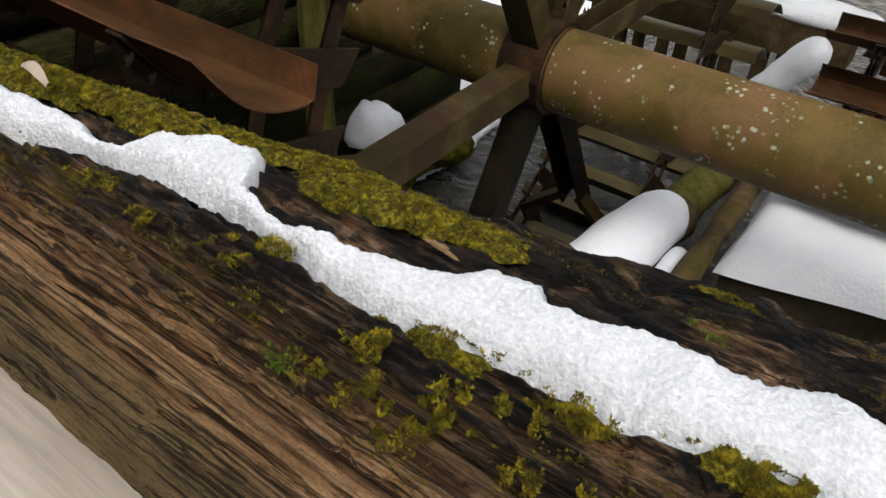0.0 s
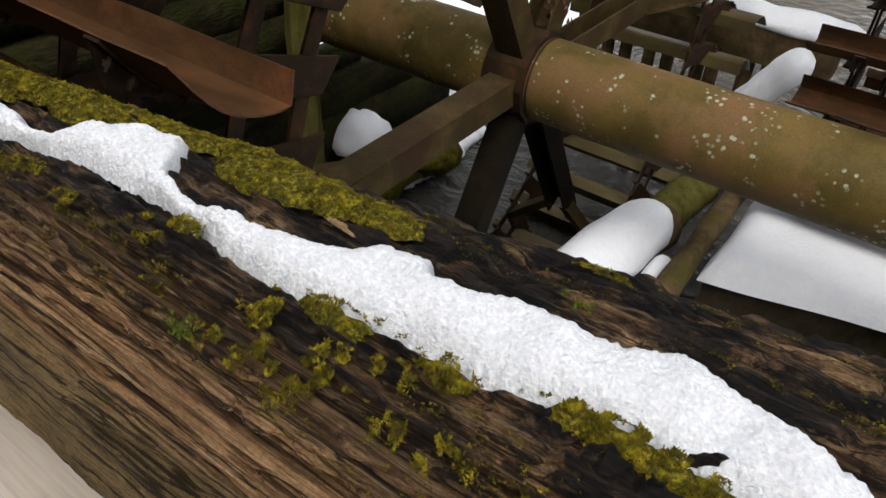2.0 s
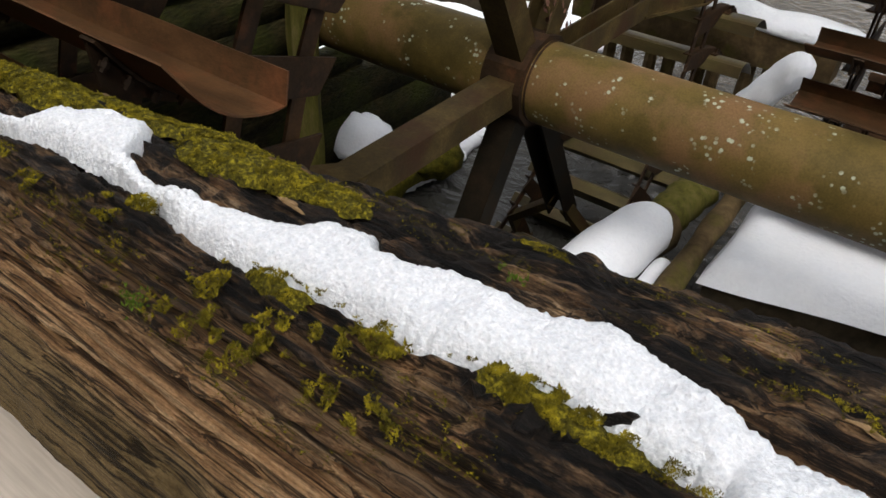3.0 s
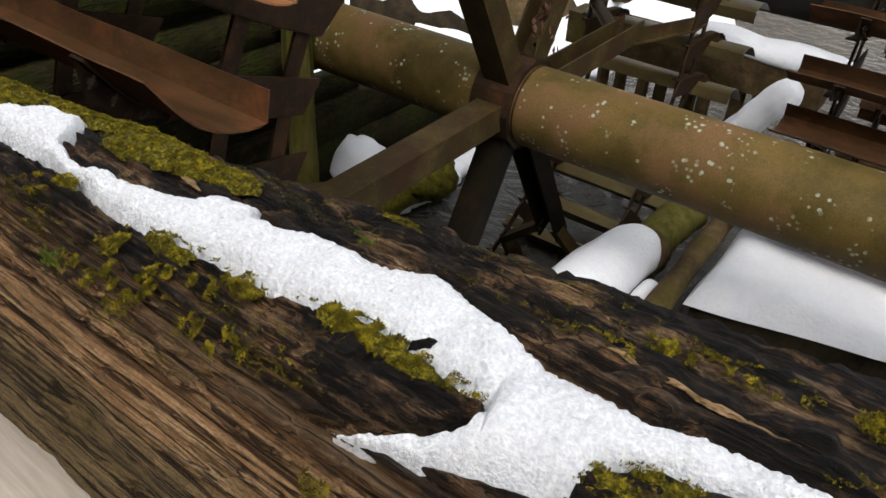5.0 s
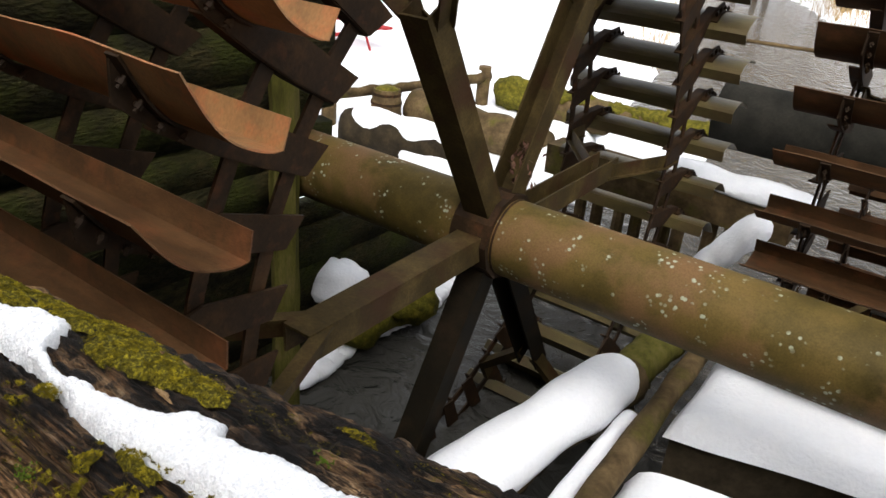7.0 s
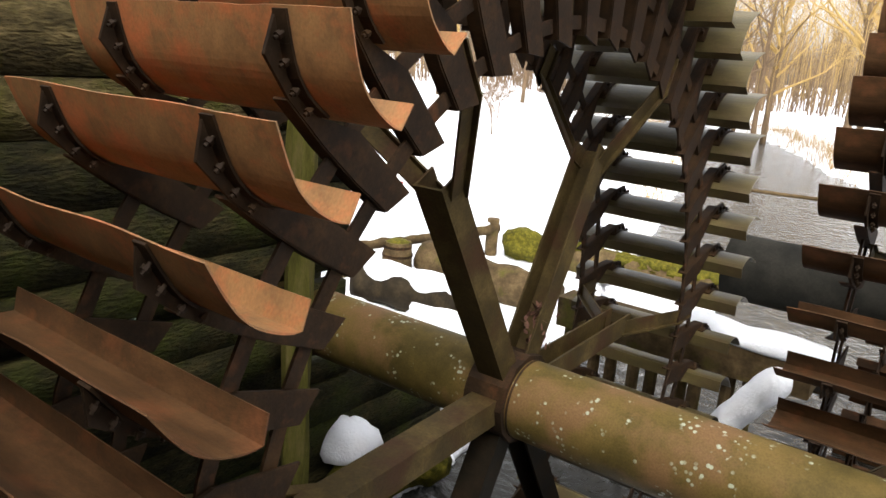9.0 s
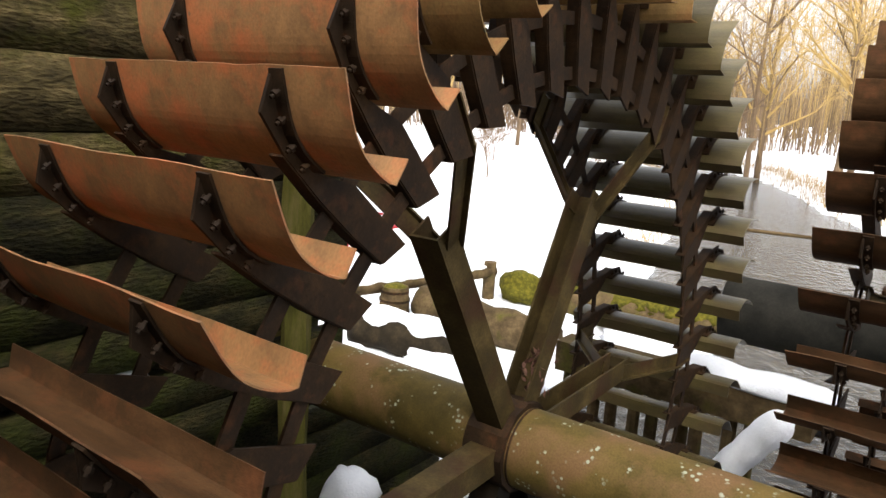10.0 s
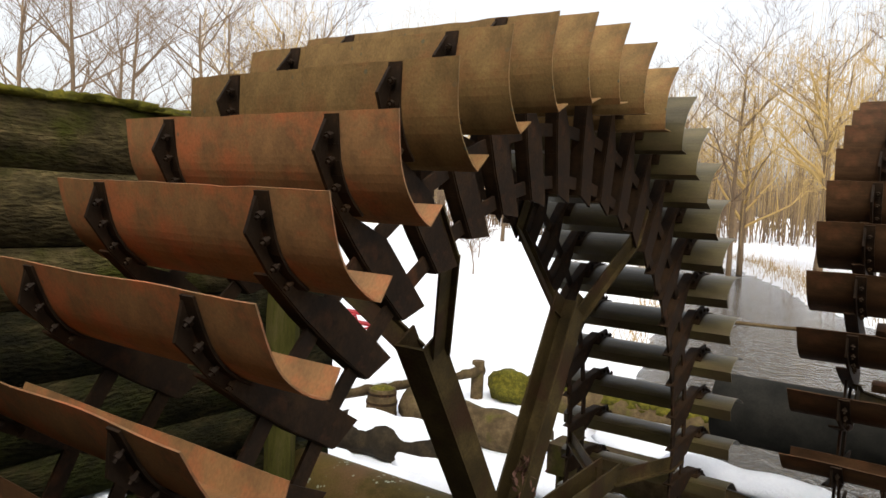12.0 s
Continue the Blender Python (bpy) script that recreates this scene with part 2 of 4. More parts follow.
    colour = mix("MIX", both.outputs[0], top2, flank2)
    colour = mix("MULTIPLY", 0.8, colour, ramp(fibre, [(0.40, (0.30, 0.27, 0.24)), (0.53, (1.0, 1.0, 1.0))]))
    colour = mix("MULTIPLY", 0.9, colour, ramp(seam, [(0.44, (1.0, 1.0, 1.0)), (0.485, (0.06, 0.05, 0.045)), (0.515, (0.06, 0.05, 0.045)), (0.545, (1.0, 1.0, 1.0))]))
    colour = mix("MULTIPLY", 0.2, colour, ramp(check, [(0.45, (1.0, 1.0, 1.0)), (0.49, (0.12, 0.11, 0.1)), (0.51, (0.12, 0.11, 0.1)), (0.55, (1.0, 1.0, 1.0))]))
    colour = mix("MULTIPLY", 0.5, colour, ramp(grit, [(0.36, (0.45, 0.43, 0.4)), (0.55, (1.0, 1.0, 1.0))]))
    l.new(colour, b.inputs["Base Color"])
    x = n.new("ShaderNodeMapRange")
    x.inputs["To Min"].default_value, x.inputs["To Max"].default_value = 0.42, 0.85
    l.new(patch, x.inputs["Value"])
    l.new(x.outputs[0], b.inputs["Roughness"])
    b.inputs["Specular IOR Level"].default_value = 0.22
    h = n.new("ShaderNodeBump")
    h.inputs["Strength"].default_value, h.inputs["Distance"].default_value = 1.0, 0.007
    h2 = n.new("ShaderNodeBump")
    h2.inputs["Strength"].default_value, h2.inputs["Distance"].default_value = 0.6, 0.0009
    l.new(fibre, h.inputs["Height"])
    l.new(grit, h2.inputs["Height"])
    l.new(h.outputs[0], h2.inputs["Normal"])
    l.new(h2.outputs[0], b.inputs["Normal"])
    return m


BEAM = log_material()


def water_material():
    m = bpy.data.materials.new("river_water")
    m.use_nodes = True
    n, l = m.node_tree.nodes, m.node_tree.links
    b = n["Principled BSDF"]
    b.inputs["Base Color"].default_value = (0.05, 0.048, 0.042, 1)
    b.inputs["Roughness"].default_value = 0.08
    b.inputs["IOR"].default_value = 1.33
    b.inputs["Specular IOR Level"].default_value = 0.4
    tc = n.new("ShaderNodeTexCoord")
    a = n.new("ShaderNodeTexNoise")
    a.inputs["Scale"].default_value, a.inputs["Detail"].default_value, a.inputs["Distortion"].default_value = 3.2, 8, 1.2
    l.new(tc.outputs["Object"], a.inputs["Vector"])
    h = n.new("ShaderNodeBump")
    h.inputs["Strength"].default_value, h.inputs["Distance"].default_value = 0.9, 0.12
    l.new(a.outputs["Fac"], h.inputs["Height"])
    l.new(h.outputs[0], b.inputs["Normal"])
    return m


WATER = water_material()


# ---- mesh helpers ----
def put_mesh(name, verts, faces, material, smooth=False):
    me = bpy.data.meshes.new(name)
    me.from_pydata([tuple(map(float, v)) for v in verts], [], faces)
    me.materials.append(material)
    if smooth:
        me.polygons.foreach_set("use_smooth", [True] * len(me.polygons))
    me.update()
    return me


def part(name, bm, material, parent=None, label="", smooth=False):
    """One bmesh (or a ready mesh) as one object, under a thing or a part."""
    if isinstance(bm, bmesh.types.BMesh):
        me = bpy.data.meshes.new(name)
        bm.to_mesh(me)
        bm.free()
        me.materials.append(material)
        if smooth:
            me.polygons.foreach_set("use_smooth", [True] * len(me.polygons))
    else:
        me = bm
    ob = new(name, me)
    ob.parent = parent
    if label:
        ob["label"] = label
    return ob


def prism(outline, x0, x1):
    """A plate: an outline of (y, z) carried from x0 to x1."""
    k = len(outline)
    v = [(x0, y, z) for y, z in outline] + [(x1, y, z) for y, z in outline]
    f = [tuple(range(k))[::-1], tuple(range(k, 2 * k))] + [(i, (i + 1) % k, k + (i + 1) % k, k + i) for i in range(k)]
    return v, f


def join(pieces):
    v, f = [], []
    for a, b in pieces:
        o = len(v)
        v += list(a)
        f += [tuple(i + o for i in q) for q in b]
    return v, f


def bar(a, b, wide, deep, side):
    """A straight bar of wide x deep from a to b; side: the direction of its width."""
    a, b = Vector(a), Vector(b)
    d = (b - a).normalized()
    s = Vector(side)
    s = (s - d * s.dot(d)).normalized()
    t = d.cross(s)
    v = [p + s * (i * wide / 2) + t * (j * deep / 2) for p in (a, b) for i, j in ((-1, -1), (1, -1), (1, 1), (-1, 1))]
    return v, [(3, 2, 1, 0), (4, 5, 6, 7), (0, 1, 5, 4), (1, 2, 6, 5), (2, 3, 7, 6), (3, 0, 4, 7)]


def rod(a, b, r0, r1, n=8):
    a, b = Vector(a), Vector(b)
    d = (b - a).normalized()
    s = d.orthogonal().normalized()
    t = d.cross(s)
    v = [p + (s * math.cos(2 * math.pi * i / n) + t * math.sin(2 * math.pi * i / n)) * r for p, r in ((a, r0), (b, r1)) for i in range(n)]
    return v, [(i, (i + 1) % n, n + (i + 1) % n, n + i) for i in range(n)] + [tuple(range(n))[::-1], tuple(range(n, 2 * n))]


def lump(centre, size, seed, rings=10, sides=16, rough=0.18, freq=1.6, flat=-0.25):
    """A rounded lump with an uneven surface, flattened underneath."""
    v, f = [], []
    c, s = Vector(centre), Vector(size)
    for i in range(rings + 1):
        a = math.pi * i / rings
        for j in range(sides):
            b = 2 * math.pi * j / sides
            d = Vector((math.sin(a) * math.cos(b), math.sin(a) * math.sin(b), math.cos(a)))
            k = 1 + rough * noise.fractal(d * freq + Vector((seed * 7.3, seed * 3.1, 0)), 1.0, 2.0, 4)
            p = Vector((d.x * s.x * k, d.y * s.y * k, max(d.z * s.z * k, flat * s.z)))
            v.append(c + p)
    for i in range(rings):
        for j in range(sides):
            f.append((i * sides + j, (i + 1) * sides + j, (i + 1) * sides + (j + 1) % sides, i * sides + (j + 1) % sides))
    return v, f


def tube(points, radii, n=14, rough=0.0, seed=0, cap=True):
    """A tapered tube along points, with an uneven skin."""
    v, f = [], []
    pts = [Vector(p) for p in points]
    for i, p in enumerate(pts):
        d = (pts[min(i + 1, len(pts) - 1)] - pts[max(i - 1, 0)]).normalized()
        s = d.cross(Vector((0, 0, 1)))
        s = s.normalized() if s.length > 1e-3 else Vector((1, 0, 0))
        t = s.cross(d)
        for j in range(n):
            a = 2 * math.pi * j / n
            k = radii[i] * (1 + rough * noise.noise(Vector((p.x * 3 + math.cos(a), p.y * 3 + math.sin(a), p.z * 3 + seed))))
            v.append(p + (s * math.cos(a) + t * math.sin(a)) * k)
    for i in range(len(pts) - 1):
        for j in range(n):
            f.append((i * n + j, i * n + (j + 1) % n, (i + 1) * n + (j + 1) % n, (i + 1) * n + j))
    if cap:
        f += [tuple(range(n))[::-1], tuple(range((len(pts) - 1) * n, len(pts) * n))]
    return v, f


def thing(name, label, category, group="", kind="", at=(0, 0, 0)):
    ob = new(name)
    ob.location = at
    ob.empty_display_size = 0.1
    return tagged(ob, label, category, group, kind)


# ---- ground, river ----
BANK, RIVER = 0.8, 0.3


def river_edges(y):
    """Left and right edge of the water at a distance downstream."""
    left = np.interp(y, [-3, 2.2, 4, 8, 15, 26, 40, 50, 90, 400], [-2.1, -2.1, -1.7, -2.6, -4.6, -7.6, -14.0, -20.0, -60, -300])
    right = np.interp(y, [-3, 5, 9, 15, 24, 27.5, 31, 39, 47, 90, 400], [5.0, 5.0, 4.0, 2.8, 0.1, -1.6, -3.5, -6.4, -10.0, -45, -290])
    return left, right


def ground_height(x, y):
    left, right = river_edges(y)
    wob = 0.35 * noise.noise(Vector((x * 0.5, y * 0.5, 3)))
    inside = min(x - left, right - x) + wob
    near = -2.55 - y
    k = max(0.0, min(1.0, 0.5 + inside / 0.9))
    k = k * k * (3 - 2 * k)
    if near > 0:
        k *= max(0.0, 1 - near / 0.4)
    far = math.hypot(x, y)
    h = BANK + 0.07 * noise.fractal(Vector((x * 0.35, y * 0.35, 0)), 1, 2, 4) + max(0.0, far - 25) * 0.006
    return h * (1 - k) + (-0.25) * k


def spaced(lo, hi, fine, grow):
    out, p, s = [], 0.0, fine
    while p < hi:
        out.append(p)
        p += s
        s *= grow
    out.append(hi)
    neg, p, s = [], 0.0, fine
    while p > lo:
        p -= s
        s *= grow
        neg.append(max(p, lo))
    return neg[::-1] + out


gx = [x - 1.5 for x in spaced(-420, 420, 0.22, 1.045)]
gy = [y + 4.0 for y in spaced(-330, 420, 0.22, 1.045)]
gv = [(x, y, ground_height(x, y)) for y in gy for x in gx]
gf = [(j * len(gx) + i, j * len(gx) + i + 1, (j + 1) * len(gx) + i + 1, (j + 1) * len(gx) + i) for j in range(len(gy) - 1) for i in range(len(gx) - 1)]
ground = part("ground", put_mesh("ground", gv, gf, SNOW, True), SNOW)
tagged(ground, "snow-covered river bank and meadow", "ground", kind="structure")
wy = [-3.2, 0, 2.5, 5, 8, 11, 15, 20, 26, 34, 50, 70, 90]
wv, wf = [], []
for y in wy:
    a, b = river_edges(y)
    wv += [(a - 1.0, y, RIVER), (b + 1.0, y, RIVER)]
wf = [(2 * i, 2 * i + 1, 2 * i + 3, 2 * i + 2) for i in range(len(wy) - 1)]
tagged(part("water", put_mesh("water", wv, wf, WATER), WATER), "shallow brown rippling river water", "river", kind="structure")


# ---- the water wheels ----
AXLE_Z, TIP_R, PADDLES = 2.2, 2.492, 48
RING_X = (0.285, -0.465)
PROFILE = [(0, 0.0), (-0.035, -0.022), (-0.07, -0.044), (-0.11, -0.066), (-0.15, -0.082), (-0.20, -0.091), (-0.25, -0.089), (-0.295, -0.081), (-0.337, -0.066)]
FLANGE = (-0.322, 0.012)


def smooth_line(points, n):
    """Catmull-Rom through points."""
    p = [np.array(q, float) for q in points]
    p = [2 * p[0] - p[1]] + p + [2 * p[-1] - p[-2]]
    out = []
    for i in range(1, len(p) - 2):
        for k in range(n):
            t = k / n
            out.append(0.5 * (2 * p[i] + (p[i + 1] - p[i - 1]) * t + (2 * p[i - 1] - 5 * p[i] + 4 * p[i + 1] - p[i + 2]) * t * t
                              + (3 * p[i] - p[i - 1] - 3 * p[i + 1] + p[i + 2]) * t ** 3))
    out.append(p[-2])
    return out


def paddle_mesh(seed, material):
    """A curved sheet-steel blade with a folded inner lip; slightly dented along its length."""
    rnd = random.Random(seed)
    line = [tuple(p) for p in smooth_line(PROFILE, 2)] + [FLANGE]
    xs = np.linspace(-0.69, 0.552, 26)
    k = len(line)
    v, f = [], []
    for side in (0, 1):
        for x in xs:
            dent = 0.006 * noise.noise(Vector((x * 3, seed * 5.0, 0)))
            edge = 0.004 * noise.noise(Vector((x * 9, seed * 3.0, 2)))
            for i, (u, w) in enumerate(line):
                j = min(i, k - 2)
                a, b = line[j], line[j + 1]
                nu, nw = -(b[1] - a[1]), b[0] - a[0]
                q = math.hypot(nu, nw)
                off = 0.005 * side
                tipd = max(0.0, 1 + u / 0.12)
                v.append((x, -(TIP_R + u + nu / q * off + edge * tipd), w + nw / q * off + dent * (0.5 + tipd)))
    n = len(xs)
    for s in (0, 1):
        o = s * n * k
        for a in range(n - 1):
            for b in range(k - 1):
                q = (o + a * k + b, o + a * k + b + 1, o + (a + 1) * k + b + 1, o + (a + 1) * k + b)
                f.append(q if s else q[::-1])
    o = n * k
    for a in range(n - 1):
        f.append((a * k, (a + 1) * k, o + (a + 1) * k, o + a * k))
        f.append((a * k + k - 1, o + a * k + k - 1, o + (a + 1) * k + k - 1, (a + 1) * k + k - 1))
    for b in range(k - 1):
        f.append((b, o + b, o + b + 1, b + 1))
        z = (n - 1) * k
        f.append((z + b, z + b + 1, o + z + b + 1, o + z + b))
    return put_mesh("paddle", v, f, material)


def bracket_mesh():
    """A bent steel plate under the blade that runs inward as an angle iron, with a curved lip and four bolts."""
    up = [(u - 0.004, w - 0.012) for u, w in PROFILE[:8]]
    low = [(-0.725, -0.098), (-0.55, -0.122), (-0.375, -0.134), (-0.19, -0.134), (-0.054, -0.112)]
    outline = [(-(TIP_R + u), w) for u, w in up + [(-0.36, -0.060), (-0.45, -0.012), (-0.765, 0.012)] + low]
    pieces = [prism(outline, -0.006, 0.006)]
    for (u0, w0), (u1, w1) in zip(PROFILE[:7], PROFILE[1:8]):
        pieces.append(bar((0.022, -(TIP_R + u0), w0 - 0.012), (0.022, -(TIP_R + u1), w1 - 0.012), 0.05, 0.008, (1, 0, 0)))
    for (u0, w0), (u1, w1) in zip(low[:3], low[1:4]):
        pieces.append(bar((-0.028, -(TIP_R + u0), w0), (-0.028, -(TIP_R + u1), w1), 0.056, 0.008, (1, 0, 0)))
    for u, w in ((-0.045, -0.044), (-0.105, -0.078), (-0.18, -0.103), (-0.25, -0.106)):
        y = -(TIP_R + u)
        pieces.append(rod((0.026, y, w), (0.026, y - 0.008, w - 0.032), 0.006, 0.006, 6))
        pieces.append(rod((0.026, y - 0.003, w - 0.010), (0.026, y - 0.006, w - 0.022), 0.012, 0.012, 6))
    v, f = join(pieces)
    me = put_mesh("bracket", v, f, DARK_STEEL)
    return me


def ring_mesh(radius, deep):
    """A ring of straight flat bars between the brackets."""
    v, f = [], []
    for k in range(PADDLES):
        a = 2 * math.pi * k / PADDLES
        for r in (radius - deep / 2, radius + deep / 2):
            for x in (-0.006, 0.006):
                v.append((x, -r * math.cos(a), r * math.sin(a)))
    for k in range(PADDLES):
        a, b = 4 * k, 4 * ((k + 1) % PADDLES)
        f += [(a, a + 1, b + 1, b), (a + 2, b + 2, b + 3, a + 3), (a, b, b + 2, a + 2), (a + 1, a + 3, b + 3, b + 1)]
    return put_mesh("ring", v, f, DARK_STEEL)


def spoke_mesh(material, turned=1):
    """A U-channel from the hub outward: web on one side, two flanges; turned=-1: open on the other side."""
    c, w, d, t, r0, r1 = 0.03, 0.145, 0.13, 0.012, 0.17, 1.38
    web, rim = -0.01 + 0.06 * turned, -0.01 - 0.006 * turned
    pieces = [bar((c, -r0, web), (c, -r1, web), w, t, (1, 0, 0))]
    for x in (c - w / 2 + t / 2, c + w / 2 - t / 2):
        pieces.append(bar((x, -r0, rim), (x, -r1, rim), t, d - t, (1, 0, 0)))
    v, f = join(pieces)
    return put_mesh("spoke", v, f, material)


def fork_mesh(side):
    """One arm of the fork that carries a spoke's load to the ring on its side."""
    x0, x1 = (0.085, RING_X[0] + 0.005) if side > 0 else (-0.025, RING_X[1] + 0.03)
    pieces = []
    for z, wide, deep in ((0.045, 0.058, 0.010), (0.0, 0.010, 0.09)):
        pieces.append(bar((x0, -1.27, z), (x1, -1.775, z), wide, deep, (1, 0.5 * side, 0)))
        pieces.append(bar((x1, -1.76, z), (x1, -1.97, z), wide * 0.75, deep * 0.9, (1, 0, 0)))
    v, f = join(pieces)
    return put_mesh("fork_arm", v, f, OLIVE_STEEL)


PADDLE_MESHES = [[paddle_mesh(s, m) for s in range(4)] for m in (RUST, RUST_OLIVE, ALGAE_STEEL, RUST_SHADE)]
BRACKET, FORKS = bracket_mesh(), (fork_mesh(1), fork_mesh(-1))
SPOKES = {(low, turned): spoke_mesh(SHADE_STEEL if low else OLIVE_STEEL, turned) for low in (False, True) for turned in (1, -1)}
RINGS = (ring_mesh(2.05, 0.055), ring_mesh(1.825, 0.055))


def pipe_mesh(name, x0, x1, r, material, n=40, ends=0.0):
    v, f = [], []
    xs = np.linspace(x0, x1, max(2, int((x1 - x0) / 0.12)))
    for x in xs:
        for j in range(n):
            a = 2 * math.pi * j / n
            v.append((x, r * math.cos(a), r * math.sin(a)))
    for i in range(len(xs) - 1):
        for j in range(n):
            f.append((i * n + j, (i + 1) * n + j, (i + 1) * n + (j + 1) % n, i * n + (j + 1) % n))
    f += [tuple(range(n)), tuple(range((len(xs) - 1) * n, len(xs) * n))[::-1]]
    me = put_mesh(name, v, f, material)
    me.polygons.foreach_set("use_smooth", [len(p.vertices) == 4 for p in me.polygons])
    return me


def water_wheel(at, turn, axle, axle_material, label, spoke_angle):
    wheel = thing("water_wheel", label, "water wheel", "water wheels", at=at)
    part("axle", pipe_mesh("axle", *axle, axle_material), None, wheel, "thick round pipe axle with pale lichen spots" if axle_material is AXLE else "thick dark pipe axle")
    r = axle[2]
    for x0, x1 in ((0.148, 0.158), (-0.10, -0.09)):
        circle = [((r + 0.004) * math.cos(t), (r + 0.004) * math.sin(t)) for t in np.linspace(0, 2 * math.pi, 33)[:-1]]
        part("hub_collar", put_mesh("hub_collar", *prism(circle, x0, x1), DARK_STEEL), None, wheel)
    part("hub", put_mesh("hub", *prism([((r + 0.03) * math.cos(t), (r + 0.03) * math.sin(t)) for t in np.linspace(0, 2 * math.pi, 13)[:-1]], -0.08, 0.14), DARK_STEEL), None, wheel, "dark rusty hub that grips the spokes")
    for k in range(PADDLES):
        a = turn + 2 * math.pi * k / PADDLES
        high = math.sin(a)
        # low near blades get the darkened rust, shade held in the colour
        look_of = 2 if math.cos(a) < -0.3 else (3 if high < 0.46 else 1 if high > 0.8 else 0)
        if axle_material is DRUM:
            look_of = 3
        p = part("paddle", PADDLE_MESHES[look_of][(k * 5) % 4], None, wheel, ("curved rusty sheet-steel blade", "curved olive-brown sheet-steel blade", "curved sheet-steel blade dulled by green algae", "curved sheet-steel blade in shaded dark brown")[look_of])
        p.rotation_euler = (-a, 0, 0)
        for x in RING_X:
            b = part("bracket", BRACKET, None, p, "dark bolted steel bracket")
            b.location = (x + 0.012, 0, 0)
    for x in RING_X:
        for me in RINGS:
            q = part("ring", me, None, wheel, "ring of flat steel bars")
            q.location, q.rotation_euler = (x - 0.012, 0, 0), (-turn, 0, 0)
    for k in range(6):
        # spokes pointing down take the near-black steel, as painted shade
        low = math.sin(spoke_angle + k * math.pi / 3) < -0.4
        s = part("spoke", SPOKES[low, -1 if k % 3 == 1 else 1], None, wheel, "steel channel spoke coloured near-black for the shade under the axle" if low else "olive steel channel spoke")
        s.rotation_euler = (-(spoke_angle + k * math.pi / 3), 0, 0)
        for me in FORKS:
            part("fork_arm", me, None, s)
    return wheel


water_wheel((0, 0, AXLE_Z), radians(28.8), (-1.8, 3.4, 0.202), AXLE, "large rusty steel undershot water wheel with curved blades", radians(-1.9))
water_wheel((1.77, 3.38, 2.3), radians(62.55), (-1.62, 1.6, 0.28), DRUM, "second rusty steel water wheel on a thick dark axle", radians(20))


# ---- timber and banks round the wheels ----
def plank_wall(name, x, y0, y1, levels, label, material=MOSSY_WALL):
    wall = thing(name, label, "wall", kind="structure")
    for i, (z0, z1) in enumerate(levels):
        n = 18
        v = []
        for s, xx in ((0, x - 0.12), (1, x)):
            for j in range(n + 1):
                y = y0 + (y1 - y0) * j / n
                d = 0.018 * noise.noise(Vector((y * 2, i * 4.0, s)))
                v += [(xx + d, y, z0 + 0.008 + d * 0.6), (xx + d * 1.5 + 0.004 * s, y, (z0 + z1) / 2), (xx + d, y, z1 - 0.008 + d)]
        f = []
        o = 3 * (n + 1)
        for j in range(n):
            a, b = 3 * j, 3 * (j + 1)
            f += [(o + a, o + b, o + b + 1, o + a + 1), (o + a + 1, o + b + 1, o + b + 2, o + a + 2),
                  (a + 1, b + 1, b, a), (a + 2, b + 2, b + 1, a + 1), (a + 2, o + a + 2, o + b + 2, b + 2), (a, b, o + b, o + a)]
        f += [(0, o, o + 1, 1), (1, o + 1, o + 2, 2), (3 * n + 1, o + 3 * n + 1, o + 3 * n, 3 * n), (3 * n + 2, o + 3 * n + 2, o + 3 * n + 1, 3 * n + 1)]
        # planks that end below 3.4 m get the darker copy as painted shade
        part("plank", put_mesh("plank", v, f, SHADE_PLANK if z1 < 3.4 else material, True), None, wall)
    return wall


plank_wall("wall_west", -1.36, -4.6, 0.25, [(1.96, 2.21), (2.20, 2.43), (2.50, 2.74), (2.73, 3.06), (3.05, 3.38), (3.37, 3.64), (3.63, 3.96), (3.95, 4.27)], "tall wall of dark mossy horizontal timbers")
plank_wall("wall_lower", -1.82, -3.2, 0.3, [(-0.4, 0.2), (0.2, 0.6), (0.6, 1.0), (1.01, 1.4), (1.41, 1.95)], "lower retaining wall of mossy green boards")
plank_wall("wall_bank", -1.85, 0.3, 2.1, [(-0.4, 0.2), (0.2, 0.72), (0.71, 1.10), (1.09, 1.40)], "low mossy boards that hold the snowy bank")
plank_wall("wall_corner", -1.9, 0.3, 0.95, [(1.2, 1.42), (1.41, 1.6)], "boards behind the axle end, coloured dark for shade")
plank_wall("wall_back", -1.75, -4.6, 0.4, [(1.9, 2.7), (2.69, 4.1)], "dark boarding behind the timber wall")
# unseen walls under the deck and to the east, added to darken the pit
v, f = prism([(-3.1, -0.5), (-2.62, -0.5), (-2.72, 3.1), (-3.1, 3.1)], -6.0, 7.0)
tagged(part("wall_south", put_mesh("wall_south", v, f, EARTH), None), "unseen dark wall under the deck, added to darken the wheel pit", "wall", kind="structure")
v, f = prism([(-2.6, -0.5), (4.8, -0.5), (4.8, 1.9), (-2.6, 1.9)], 4.6, 5.2)
tagged(part("wall_east", put_mesh("wall_east", v, f, EARTH), None), "unseen dark wall east of the wheel pit, added to darken it", "wall", kind="structure")
v, f = join([lump((-1.62 + 0.05 * math.sin(y * 5), y, 0.36), (0.12, 0.16, 0.10), y, 8, 12, 0.3, 2.0) for y in np.arange(0.2, 2.3, 0.16)])
tagged(part("ledge_snow", put_mesh("ledge_snow", v, f, SNOW, True), None), "thin snow ledge along the water under the wall", "snow", kind="stuff")
